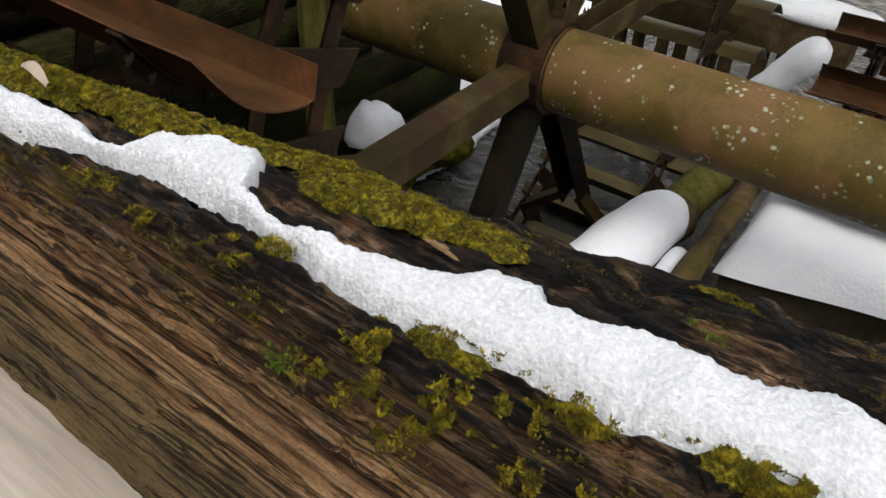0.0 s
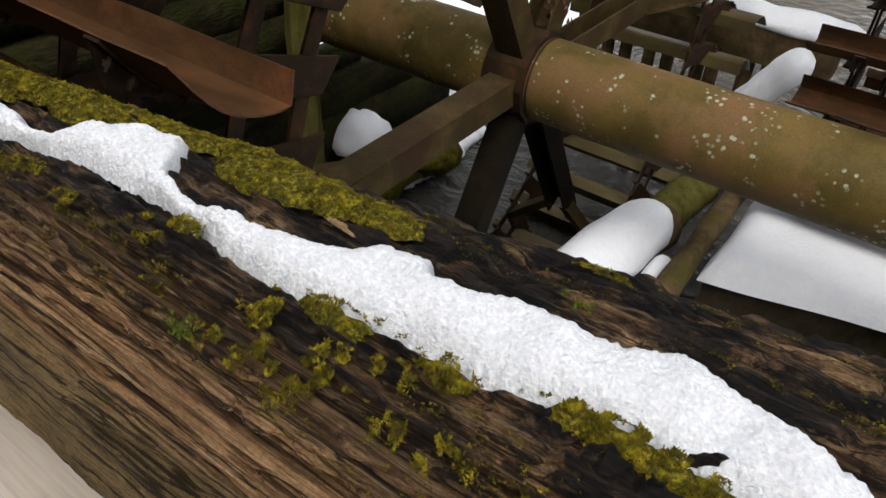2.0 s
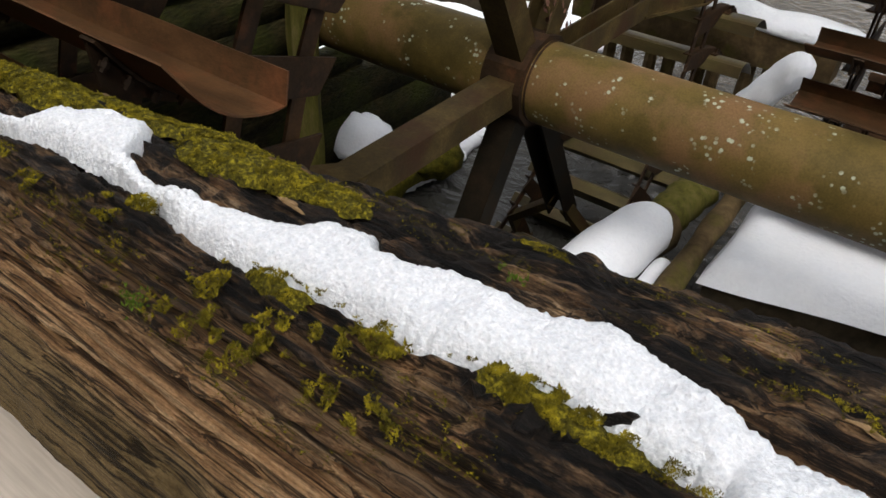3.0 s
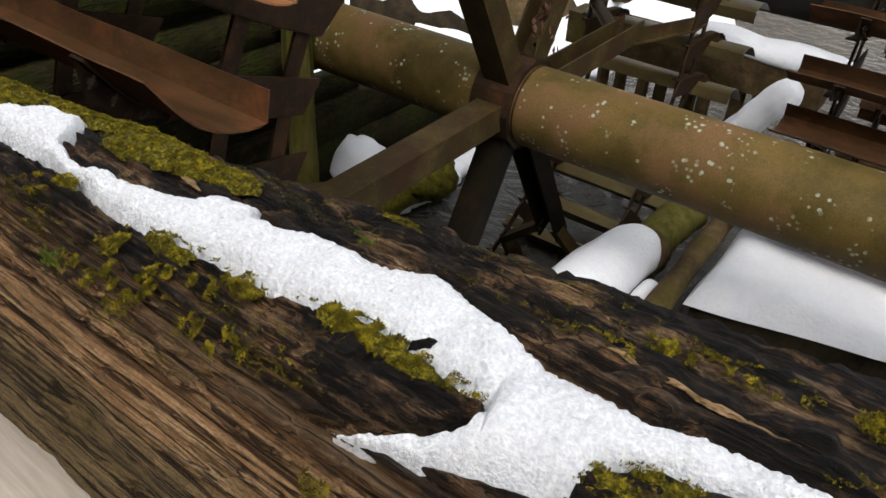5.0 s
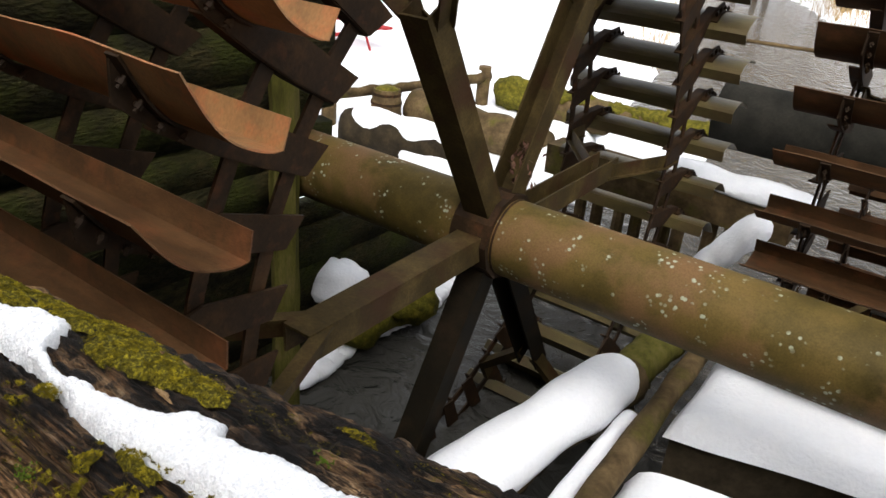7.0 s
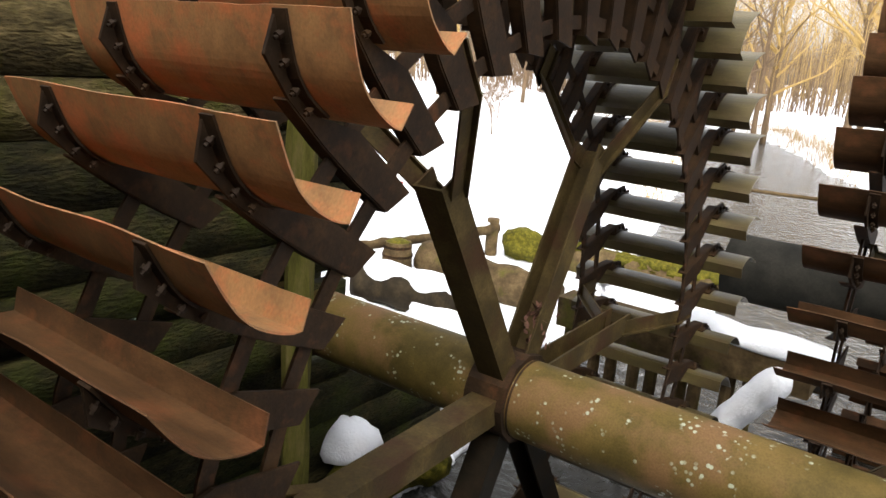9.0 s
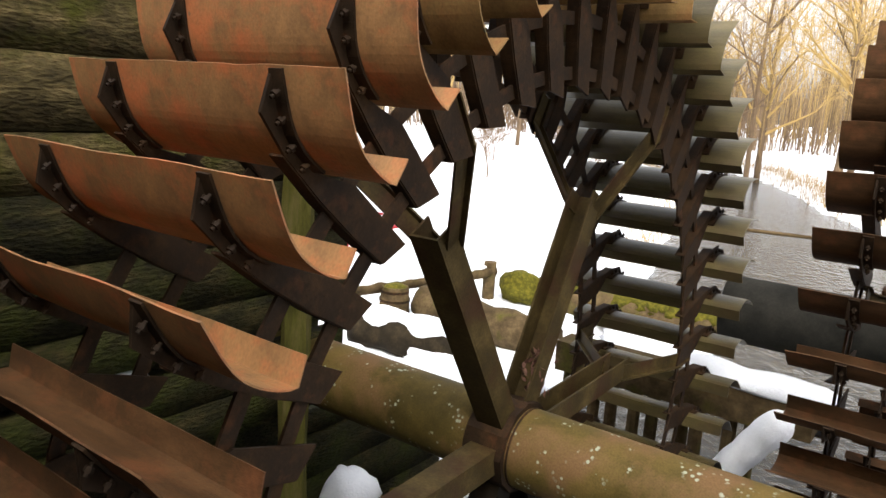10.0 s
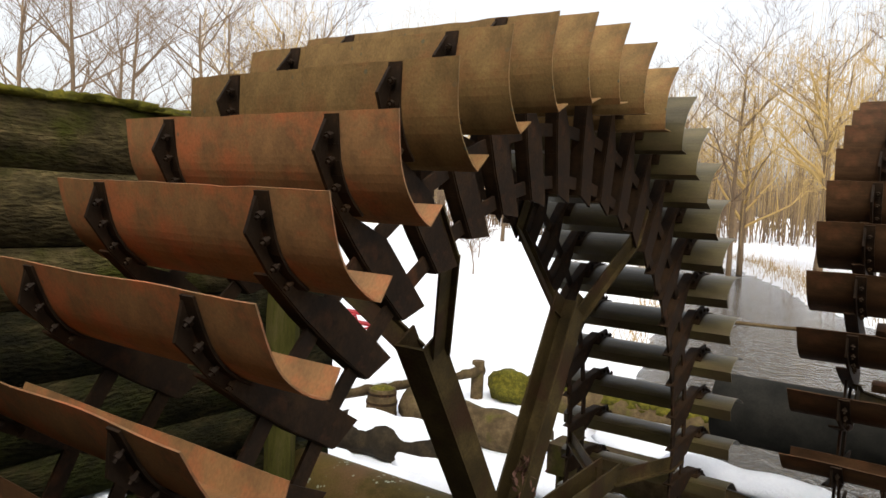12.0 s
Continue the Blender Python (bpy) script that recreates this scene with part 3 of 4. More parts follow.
for i, (x, y, z, r) in enumerate([(-1.62, 0.85, 0.62, 0.3), (-1.5, 1.35, 0.6, 0.26)]):
    tagged(part("mossy_stone", put_mesh("mossy_stone", *lump((x, y, z), (r, r, r * 0.8), i + 31, 10, 16, 0.3, 1.8, -0.9), MOSS_FAR, True), None), "green mossy boulder at the foot of the wall", "boulder", "boulders")
tagged(part("snow_pillow", put_mesh("snow_pillow", *lump((-1.78, 0.80, 0.86), (0.24, 0.24, 0.22), 5, 10, 16, 0.2, 1.8), SNOW, True), None), "rounded pillow of snow on a boulder", "snow", "snow pillows")
tagged(part("snow_pillow", put_mesh("snow_pillow", *lump((-1.42, -1.24, 2.435), (0.09, 0.14, 0.05), 6, 8, 14, 0.3, 1.8), SNOW, True), None), "small patch of snow on the timber wall", "snow", "snow pillows")

v, f = join([lump((-1.42, y, 4.26 + 0.01 * math.sin(y * 9)), (0.09, 0.11, 0.035), y, 6, 10, 0.6, 3.0) for y in np.arange(-4.1, 0.25, 0.07)])
tagged(part("wall_moss", put_mesh("wall_moss", v, f, MOSS_FAR, True), None), "dark green moss along the top of the timber wall", "moss", kind="stuff")

post = thing("timber_post", "upright square timber post covered in green moss", "post")
part("shaft", put_mesh("shaft", *tube([(-1.24, -0.27, z) for z in np.linspace(0.1, 3.5, 16)], [0.085] * 16, 8, 0.25, 4), MOSSY_POST), None, post)

# sill logs and snow under the axle
def snow_log(name, a, b, r, label, snow=0.8, seed=1, moss=False, material=OLD_WOOD, group=""):
    log = thing(name, label, "log", group)
    a, b = Vector(a), Vector(b)
    n = 20
    pts = [a.lerp(b, i / n) for i in range(n + 1)]
    part("trunk", put_mesh("trunk", *tube(pts, [r * (1 + 0.05 * math.sin(i)) for i in range(n + 1)], 16, 0.2, seed), material, True), None, log)
    if snow:
        qs = np.linspace(0.0, 1.0, 40)
        reach = (b - a).length / (snow * r)
        swell = [1 + 0.22 * noise.noise(Vector((q * 6, seed, 2))) for q in qs]
        v, f = tube([a.lerp(b, q) + Vector((0.15 * r * (g - 1), 0, r * (0.42 + 0.3 * (g - 1)))) for q, g in zip(qs, swell)],
                    [snow * r * g * max(0.08, math.sqrt(1 - max(0.0, 1 - reach * min(q, 1 - q)) ** 2)) for q, g in zip(qs, swell)], 20, 0.16, seed)
        part("snow_cap", put_mesh("snow_cap", v, f, SNOW, True), None, log, "rounded cap of snow")
    if moss:
        v, f = join([lump(pts[int(n * q)] + Vector((0, 0, r * 0.62)), (0.22, r * 0.85, r * 0.52), seed + 3 * q, 8, 14, 0.5, 2.5) for q in np.linspace(0.03, 0.97, 16) if noise.noise(Vector((q * 7, seed, 1))) > -0.15])
        part("moss", put_mesh("moss", v, f, MOSS_FAR, True), None, log, "yellow-green moss cover")
    return log


snow_log("sill_log", (0.31, -1.05, 1.02), (0.62, 0.85, 1.12), 0.155, "thick sill log under a rounded cap of snow", 1.18, 2)
snow_log("cross_beam", (0.95, -0.5, 1.13), (0.92, 1.55, 1.22), 0.07, "bare olive timber beam beside the snow slab", 0, 5)
snow_log("sill_log", (0.80, -0.4, 1.02), (0.82, 0.55, 1.08), 0.055, "thin sill pole under snow beside the olive beam", 1.1, 9)
snow_log("mossy_block", (0.62, 0.75, 1.15), (0.70, 1.3, 1.2), 0.13, "short dark brown log end with some moss", 0, 7, material=MOSSY_POST)


def snow_slab(name, x0, x1, y0, y1, top, thick, label, seed, skew=0.0):
    """A ledge with a thick soft-edged sheet of snow on it."""
    slab = thing(name, label, "ledge")
    v, f = prism([(y0 + 0.05, top - 0.75), (y1, top - 0.75), (y1, top), (y0 + 0.05, top)], x0 + 0.03, x1)
    v = [(x, y + skew * (x - x0), z) for x, y, z in v]
    part("base", put_mesh("base", v, f, EARTH), None, slab, "dark wet earth and timber edge")
    nx, ny = 44, 26
    v, f = [], []
    for j in range(ny + 1):
        for i in range(nx + 1):
            u, w = i / nx, j / ny
            e = min(1.0, min(u * (x1 - x0), w * (y1 - y0)) / 0.17)
            h = thick * math.sqrt(max(0.0, e * (2 - e))) + 0.012 * noise.fractal(Vector((u * 6, w * 6, seed)), 1, 2, 3) * e
            x = x0 + u * (x1 - x0) + 0.03 * noise.noise(Vector((w * 4, seed, 1))) * (1 - u)
            y = y0 + w * (y1 - y0) + 0.04 * noise.noise(Vector((u * 5, seed, 2))) * (1 - w)
            v.append((x, y + skew * (x - x0), top - 0.02 + h))
    f = [(j * (nx + 1) + i, j * (nx + 1) + i + 1, (j + 1) * (nx + 1) + i + 1, (j + 1) * (nx + 1) + i) for j in range(ny) for i in range(nx)]
    part("snow_sheet", put_mesh("snow_sheet", v, f, SNOW, True), None, slab, "thick smooth sheet of snow")
    return slab


snow_slab("snow_ledge", 1.03, 3.4, 0.46, 2.0, 1.14, 0.16, "ledge under a thick smooth sheet of snow", 1, 0.25)
snow_slab("snow_step", 0.98, 3.4, -0.75, 0.12, 1.0, 0.14, "lower step under a sheet of snow", 2, 0.25)

# the deck board below the beam
v, f = join([prism([(-3.30, 3.29), (-2.97, 3.29), (-2.97, 3.318), (-3.30, 3.318)], 0.4, 2.9)])
tagged(part("deck_plank", put_mesh("deck_plank", v, f, PALE_PLANK), None), "pale planed board below the weathered beam", "plank")
v, f = join([prism([(-3.62, 3.29), (-3.31, 3.29), (-3.31, 3.316), (-3.62, 3.316)], 0.4, 2.9)])
tagged(part("deck_plank", put_mesh("deck_plank", v, f, PALE_PLANK), None), "pale planed board below the weathered beam", "plank")
for x in (0.6, 2.6):
    v, f = prism([(-3.6, 0.5), (-3.45, 0.5), (-3.45, 3.287), (-3.6, 3.287)], x, x + 0.14)
    tagged(part("deck_post", put_mesh("deck_post", v, f, OLD_WOOD), None), "square timber post that carries the deck", "post", "deck posts")

# unseen house-shaped block added behind the deck to hold back low southern light
blocker = thing("mill_house", "tall dark unseen block behind the deck that cuts the low sky", "house")
v, f = prism([(-14.0, 0.3), (-7.0, 0.3), (-7.0, 8.6), (-10.5, 11.1), (-14.0, 8.6)], -18.0, 17.0)
part("wall", put_mesh("wall", v, f, OLD_WOOD), None, blocker)

# ---- the weathered beam, its snow and moss ----
SECTION = smooth_line([(-2.90, 3.288), (-2.955, 3.305), (-2.978, 3.345), (-2.975, 3.40), (-2.964, 3.452), (-2.946, 3.476), (-2.92, 3.486), (-2.885, 3.490), (-2.852, 3.488),
                       (-2.826, 3.478), (-2.802, 3.452), (-2.788, 3.40), (-2.795, 3.34), (-2.84, 3.295), (-2.90, 3.288)], 24)
sec = np.array(SECTION)
TOPS = sec[(np.arange(len(sec)) > 48) & (np.arange(len(sec)) < 274)]
CRACK_HI = ([1.0, 1.24, 1.287, 1.325, 1.340, 1.347, 1.372, 1.394, 1.402, 1.412, 1.43, 1.461, 1.484, 1.508, 1.524, 1.530, 1.549, 1.556, 1.575, 1.598, 1.634, 1.654, 1.679, 1.726, 1.768, 1.785, 1.829, 2.3],
            [-2.912, -2.915, -2.910, -2.916, -2.913, -2.892, -2.877, -2.872, -2.880, -2.900, -2.905, -2.904, -2.898, -2.892, -2.884, -2.875, -2.871, -2.880, -2.875, -2.867, -2.865, -2.855, -2.860, -2.866, -2.869, -2.861, -2.860, -2.84])
CRACK_LO = ([1.0, 1.274, 1.296, 1.336, 1.376, 1.43, 1.46, 1.503, 1.553, 1.571, 1.606, 1.619, 1.64, 1.668, 1.702, 1.714, 1.722, 1.735, 1.75, 1.757, 1.76, 1.777, 1.799, 1.9, 2.3],
            [-2.945, -2.935, -2.931, -2.920, -2.915, -2.913, -2.917, -2.920, -2.916, -2.912, -2.912, -2.909, -2.903, -2.904, -2.905, -2.907, -2.934, -2.930, -2.925, -2.917, -2.906, -2.894, -2.888, -2.88, -2.87])
LOWER_HI = ([1.652, 1.668, 1.680, 1.691, 1.705, 1.718, 1.724], [-2.9495, -2.9435, -2.938, -2.932, -2.923, -2.911, -2.904])
LOWER_LO = ([1.652, 1.668, 1.685, 1.702, 1.719, 1.724], [-2.950, -2.9465, -2.944, -2.939, -2.935, -2.933])


def crack(x):
    w = 0.0016 * noise.noise(Vector((x * 60, 1, 0))) + 0.0013 * noise.noise(Vector((x * 160, 5, 0)))
    return float(np.interp(x, *CRACK_LO)) + w, float(np.interp(x, *CRACK_HI)) + 0.8 * w


def second_crack(x):
    """The lower split, under the tongue of wood."""
    if 1.652 < x < 1.724:
        w = 0.0012 * noise.noise(Vector((x * 90, 3, 0)))
        return float(np.interp(x, *LOWER_LO)) + w, float(np.interp(x, *LOWER_HI)) + w
    return None


def back_edge(x):
    """The rounded far edge of the top, which runs askew to the split."""
    return float(np.interp(x, [0.55, 1.0, 1.18, 1.273, 1.325, 1.38, 1.43, 1.474, 1.535, 1.607, 1.67, 1.765, 1.853, 2.75],
                           [-2.896, -2.895, -2.891, -2.877, -2.864, -2.857, -2.845, -2.840, -2.829, -2.814, -2.806, -2.791, -2.785, -2.76]))


def skewed(x, y):
    return y + (back_edge(x) + 0.828 + 2.0) * np.clip((y + 2.90) / 0.07, 0, 1)


def top_z(y, x):
    return float(np.interp(y, skewed(x, TOPS[:, 0]), TOPS[:, 1]))


# long splits of the flank: step round the section, half width in steps, depth, seed
FISSURES = [(97, 1.3, 0.022, 1), (86, 0.9, 0.012, 2), (108, 1.2, 0.020, 3), (91, 0.8, 0.009, 4), (117, 1.2, 0.016, 5), (103, 0.8, 0.009, 6), (80, 0.7, 0.006, 7), (125, 0.9, 0.010, 8)]


def beam_surface(x, i):
    """The beam's skin at x and section step i: long fibres, splits and knots."""
    y, z = sec[i]
    a, b = sec[max(i - 1, 0)], sec[min(i + 1, len(sec) - 1)]
    ny, nz = -(b[1] - a[1]), b[0] - a[0]
    q = math.hypot(ny, nz) or 1
    ny, nz = ny / q, nz / q
    s = i * 0.0018
    wander = 0.010 * noise.noise(Vector((x * 3.5, s * 6, 7))) + 0.004 * noise.noise(Vector((x * 14, s * 14, 2)))
    t = s + wander
    fib = noise.fractal(Vector((x * 8, t * 150, 1)), 0.8, 2.1, 4)
    groove = 1 - abs(noise.noise(Vector((x * 2.6, t * 52, 5)))) * 2
    deep = 1 - abs(noise.noise(Vector((x * 1.8 + 7, t * 21, 8)))) * 2
    split = -max(0.0, groove - 0.72) * 0.010 - max(0.0, deep - 0.88) * 0.055
    lumpy = noise.fractal(Vector((x * 30, s * 34, 9)), 0.9, 2, 4)
    d = 0.0024 * fib + split + (0.0042 if nz > 0.5 else 0.0014) * lumpy
    if nz > 0.4:
        d += 0.0026 * noise.noise(Vector((x * 62, t * 120, 4))) - 0.0045 * max(0.0, 0.75 - 3 * abs(noise.noise(Vector((x * 38, t * 60, 15)))))
    d += 0.006 * noise.noise(Vector((x * 2.3, s * 5, 12)))
    for k0, wide, deep_by, seed in FISSURES:
        k = k0 + 3.2 * noise.noise(Vector((x * 7, seed, 0))) + 1.3 * noise.noise(Vector((x * 26, seed, 3)))
        if abs(i - k) < 4:
            d -= deep_by * math.exp(-((i - k) / wide) ** 2) * max(0.0, min(1.0, 0.75 + 1.6 * noise.noise(Vector((x * 5, seed, 8)))))
    y = float(skewed(x, y))
    if nz > 0.3:
        lo, hi = crack(x)
        e = min(y - lo, hi - y)
        d -= 0.020 * max(0.0, min(1.0, 0.35 + e / 0.006))
        sc = second_crack(x)
        if sc:
            e = min(y - sc[0], sc[1] - y)
            d -= 0.020 * max(0.0, min(1.0, 0.4 + e / 0.005))
    return (x, y + ny * d, z + nz * d)


beam = thing("weathered_beam", "old weathered dark brown timber beam split along its top", "beam")
xs = list(np.linspace(0.55, 1.12, 40)[:-1]) + list(np.linspace(1.12, 1.93, 420)) + list(np.linspace(1.93, 2.75, 50)[1:])
m = len(sec) - 1
bv = [beam_surface(x, i) for x in xs for i in range(m)]
bf = [(a * m + i, (a + 1) * m + i, (a + 1) * m + (i + 1) % m, a * m + (i + 1) % m) for a in range(len(xs) - 1) for i in range(m)]
bf += [tuple(range(m)), tuple(range((len(xs) - 1) * m, len(xs) * m))[::-1]]
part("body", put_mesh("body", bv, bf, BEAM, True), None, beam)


def splinter(points, widths, thick, material, label, seed):
    """A torn strip of wood lying on the beam, ragged along its edges."""
    v, rnd = [], random.Random(seed)
    for (x, y, z), w in zip(points, widths):
        g = 0.18 * w
        for dy, dz in ((-1, -0.3), (-0.55, 0.5), (-0.1, 0.9), (0.5, 0.6), (1, -0.3), (0, -1.2)):
            v.append((x + rnd.uniform(-0.0012, 0.0012), y + dy * w / 2 + rnd.uniform(-g, g), z + dz * thick * min(1.0, w / 0.004) + rnd.uniform(-0.2, 0.2) * thick))
    n = len(points)
    f = [(i * 6 + j, (i + 1) * 6 + j, (i + 1) * 6 + (j + 1) % 6, i * 6 + (j + 1) % 6) for i in range(n - 1) for j in range(6)] + [(5, 4, 3, 2, 1, 0), tuple(range(6 * n - 6, 6 * n))]
    return part("splinter", put_mesh("splinter", v, f, material), None, beam, label)


ts = np.linspace(0, 1, 40)
splinter([(1.735 + 0.085 * t, -2.849 - 0.005 * t + 0.0006 * math.sin(t * 19), 3.4885 + 0.0007 * math.sin(t * 23)) for t in ts],
         [0.0012 + 0.0026 * t + 0.0012 * math.sin(t * 14) ** 2 + (0.002 if 0.85 < t < 0.97 else 0) for t in ts], 0.0016, FRESH_WOOD, "pale freshly torn splinter", 4)
ts = np.linspace(0, 1, 16)
splinter([(1.497 + 0.019 * t, -2.880 - 0.0025 * t, 3.4895 + 0.0016 * math.sin(t * 3.1)) for t in ts], [0.0006 + 0.0034 * math.sin(math.pi * t) for t in ts], 0.0012, FRESH_WOOD, "pale torn chip", 5)
ts = np.linspace(0, 1, 36)
splinter([(1.60 + 0.112 * t, -2.918 + 0.011 * t, 3.473 + 0.008 * min(1.0, 3 * t) - 0.003 * t + 0.001 * math.sin(t * 31)) for t in ts],
         [0.006 + 0.014 * min(1.0, 2.5 * t) - 0.010 * t ** 3 + 0.002 * math.sin(t * 17) for t in ts], 0.008, BEAM, "dark tongue of split wood", 6)
ts = np.linspace(0, 1, 8)
splinter([(1.672 + 0.009 * t, -2.897 + 0.0015 * t, 3.485 + 0.005 * t) for t in ts], [0.007 - 0.004 * t for t in ts], 0.003, BEAM, "dark broken stub", 7)


def strip_snow(x0, x1, edges, seed, bulge, ny=58):
    nx = int((x1 - x0) / 0.0008)
    v, f = [], []
    for i in range(nx + 1):
        x = x0 + (x1 - x0) * i / nx
        lo, hi = edges(x)
        ends = min(1.0, min(i, nx - i) / 16)
        lo, hi = lo + 0.0012 * noise.noise(Vector((x * 330, 2, seed))), hi + 0.0018 * noise.noise(Vector((x * 300, 7, seed)))
        for j in range(ny + 1):
            t = j / ny
            y = lo + (hi - lo) * t
            wide = hi - lo
            arch = (1 - abs(2 * t - 1) ** 4)
            h = -0.004 + arch * (0.0035 + bulge * wide) * ends - 0.006 * (1 - arch)
            p = Vector((x * 420, y * 420, seed))
            g = noise.noise(p) * 0.0009 + noise.noise(p * 2.1) * 0.0006 + noise.noise(Vector((x * 42, y * 42, seed))) * 0.0036 + noise.noise(Vector((x * 110, y * 110, seed))) * 0.0012
            v.append((x, y + 0.0005 * noise.noise(p + Vector((0, 0, 9))), top_z(y, x) + h + g * (0.35 + 0.75 * arch)))
    f = [(i * (ny + 1) + j, (i + 1) * (ny + 1) + j, (i + 1) * (ny + 1) + j + 1, i * (ny + 1) + j + 1) for i in range(nx) for j in range(ny)]
    return v, f


strip = thing("snow_strip", "melting granular white snow lying in the beam's split", "snow")
part("snow", put_mesh("snow", *strip_snow(1.0, 2.3, lambda x: tuple(a + b for a, b in zip(crack(x), (0.0012, 0.002 - 0.007 * min(1.0, max(0.0, (x - 1.67) / 0.04))))), 1, 0.09), SNOW_WET, True), None, strip)
part("snow", put_mesh("snow", *strip_snow(1.672, 1.762, lambda x: (second_crack(x)[0], second_crack(x)[1] - 0.0035) if x < 1.716 else (min(-2.92, crack(x)[0] + 0.003) if x > 1.722 else -2.934, min(-2.886, -2.908 + 1.2 * (x - 1.716))), 2, 0.11, 40), SNOW_WET, True), None, strip)
# moss cushions: centre x, y, half length, half width, thickness in tufts per square centimetre, leaf length
PATCHES = [
    (1.10, -2.900, 0.13, 0.018, 60, 0.0042), (1.23, -2.892, 0.07, 0.018, 60, 0.0042), (1.30, -2.882, 0.06, 0.018, 60, 0.0042), (1.365, -2.864, 0.05, 0.012, 60, 0.0042),
    (1.42, -2.853, 0.035, 0.012, 50, 0.004), (1.452, -2.868, 0.03, 0.016, 45, 0.0045), (1.480, -2.863, 0.022, 0.014, 50, 0.0045), (1.512, -2.861, 0.020, 0.009, 50, 0.005),
    (1.436, -2.930, 0.010, 0.006, 40, 0.005), (1.452, -2.921, 0.010, 0.006, 40, 0.005), (1.39, -2.938, 0.012, 0.005, 30, 0.004), (1.35, -2.935, 0.02, 0.006, 25, 0.004),
    (1.517, -2.931, 0.014, 0.008, 40, 0.005), (1.538, -2.919, 0.016, 0.006, 45, 0.005), (1.535, -2.946, 0.014, 0.008, 38, 0.006), (1.552, -2.938, 0.010, 0.008, 40, 0.006),
    (1.575, -2.927, 0.009, 0.005, 40, 0.006), (1.592, -2.919, 0.012, 0.005, 40, 0.006), (1.572, -2.912, 0.018, 0.003, 40, 0.005), (1.645, -2.905, 0.026, 0.008, 70, 0.0058),
    (1.672, -2.906, 0.022, 0.007, 60, 0.0052), (1.70, -2.906, 0.014, 0.004, 40, 0.004), (1.631, -2.889, 0.004, 0.003, 60, 0.005), (1.575, -2.944, 0.018, 0.004, 30, 0.005),
    (1.603, -2.943, 0.014, 0.005, 34, 0.0055), (1.506, -2.951, 0.014, 0.005, 30, 0.005), (1.607, -2.827, 0.016, 0.004, 40, 0.003), (1.756, -2.832, 0.012, 0.006, 34, 0.0075),
    (1.79, -2.822, 0.022, 0.010, 22, 0.0045), (1.847, -2.818, 0.016, 0.010, 40, 0.007), (1.755, -2.910, 0.03, 0.005, 60, 0.0045), (1.80, -2.898, 0.03, 0.005, 50, 0.0045),
    (1.675, -2.960, 0.010, 0.004, 34, 0.005), (1.74, -2.845, 0.02, 0.004, 22, 0.004), (1.87, -2.86, 0.05, 0.012, 12, 0.004), (1.69, -2.850, 0.04, 0.004, 16, 0.003),
    (1.31, -2.945, 0.05, 0.010, 5, 0.004), (1.43, -2.945, 0.05, 0.012, 5, 0.004), (1.56, -2.950, 0.05, 0.010, 6, 0.004), (1.62, -2.935, 0.03, 0.010, 8, 0.004), (1.56, -2.850, 0.06, 0.010, 4, 0.003), (1.72, -2.825, 0.08, 0.012, 5, 0.003)]


def tuft(v, f, c, size, rnd, leaves=5):
    for _ in range(leaves):
        a, lean = rnd.uniform(0, 2 * math.pi), rnd.uniform(0.15, 1.1)
        d = Vector((math.cos(a) * math.sin(lean), math.sin(a) * math.sin(lean), math.cos(lean)))
        s = d.orthogonal().normalized() if rnd.random() < 0.5 else d.cross(Vector((0, 0, 1))).normalized()
        l, w = size * rnd.uniform(0.6, 1.2), size * rnd.uniform(0.12, 0.2)
        b = c + Vector((rnd.uniform(-1, 1), rnd.uniform(-1, 1), 0)) * size * 0.3
        o = len(v)
        v += [b - s * w * 0.4, b + d * l * 0.5 - s * w, b + d * l, b + d * l * 0.5 + s * w, b + s * w * 0.4]
        f.append((o, o + 1, o + 2, o + 3, o + 4))


def moss_mat(cx, cy, rx, ry, seed):
    """A low knobbly cushion with a ragged rim."""
    v, f = [], []
    rings, sides = max(8, int(min(rx, ry) / 0.0011)), max(28, int(max(rx, ry) / 0.0011))
    for i in range(rings + 1):
        q = i / rings
        for j in range(sides):
            a = 2 * math.pi * j / sides
            e = 1.0 + 0.35 * noise.noise(Vector((math.cos(a) * 2.2, math.sin(a) * 2.2, seed))) + 0.2 * noise.noise(Vector((math.cos(a) * 6, math.sin(a) * 6, seed)))
            x, y = cx + 1.1 * rx * q * e * math.cos(a), cy + 1.1 * ry * q * e * math.sin(a)
            lo, hi = crack(x)
            p = Vector((x * 520, y * 520, seed))
            gap = noise.noise(Vector((x * 140, y * 140, 2))) + 0.6 * noise.noise(Vector((x * 50, y * 60, 6)))
            h = (1 - q * q) * 0.2 * min(rx, ry) + 0.0010 * noise.noise(p) + 0.0006 * noise.noise(p * 2.2) - 0.0006 - 0.003 * q ** 6 + 0.004 * min(0.0, gap + 0.04)
            if lo < y < hi or y > back_edge(x) + 0.004:
                h -= 0.007
            v.append((x, y, top_z(y, x) + h))
    f = [(i * sides + j, (i + 1) * sides + j, (i + 1) * sides + (j + 1) % sides, i * sides + (j + 1) % sides) for i in range(rings) for j in range(sides)]
    return v, f


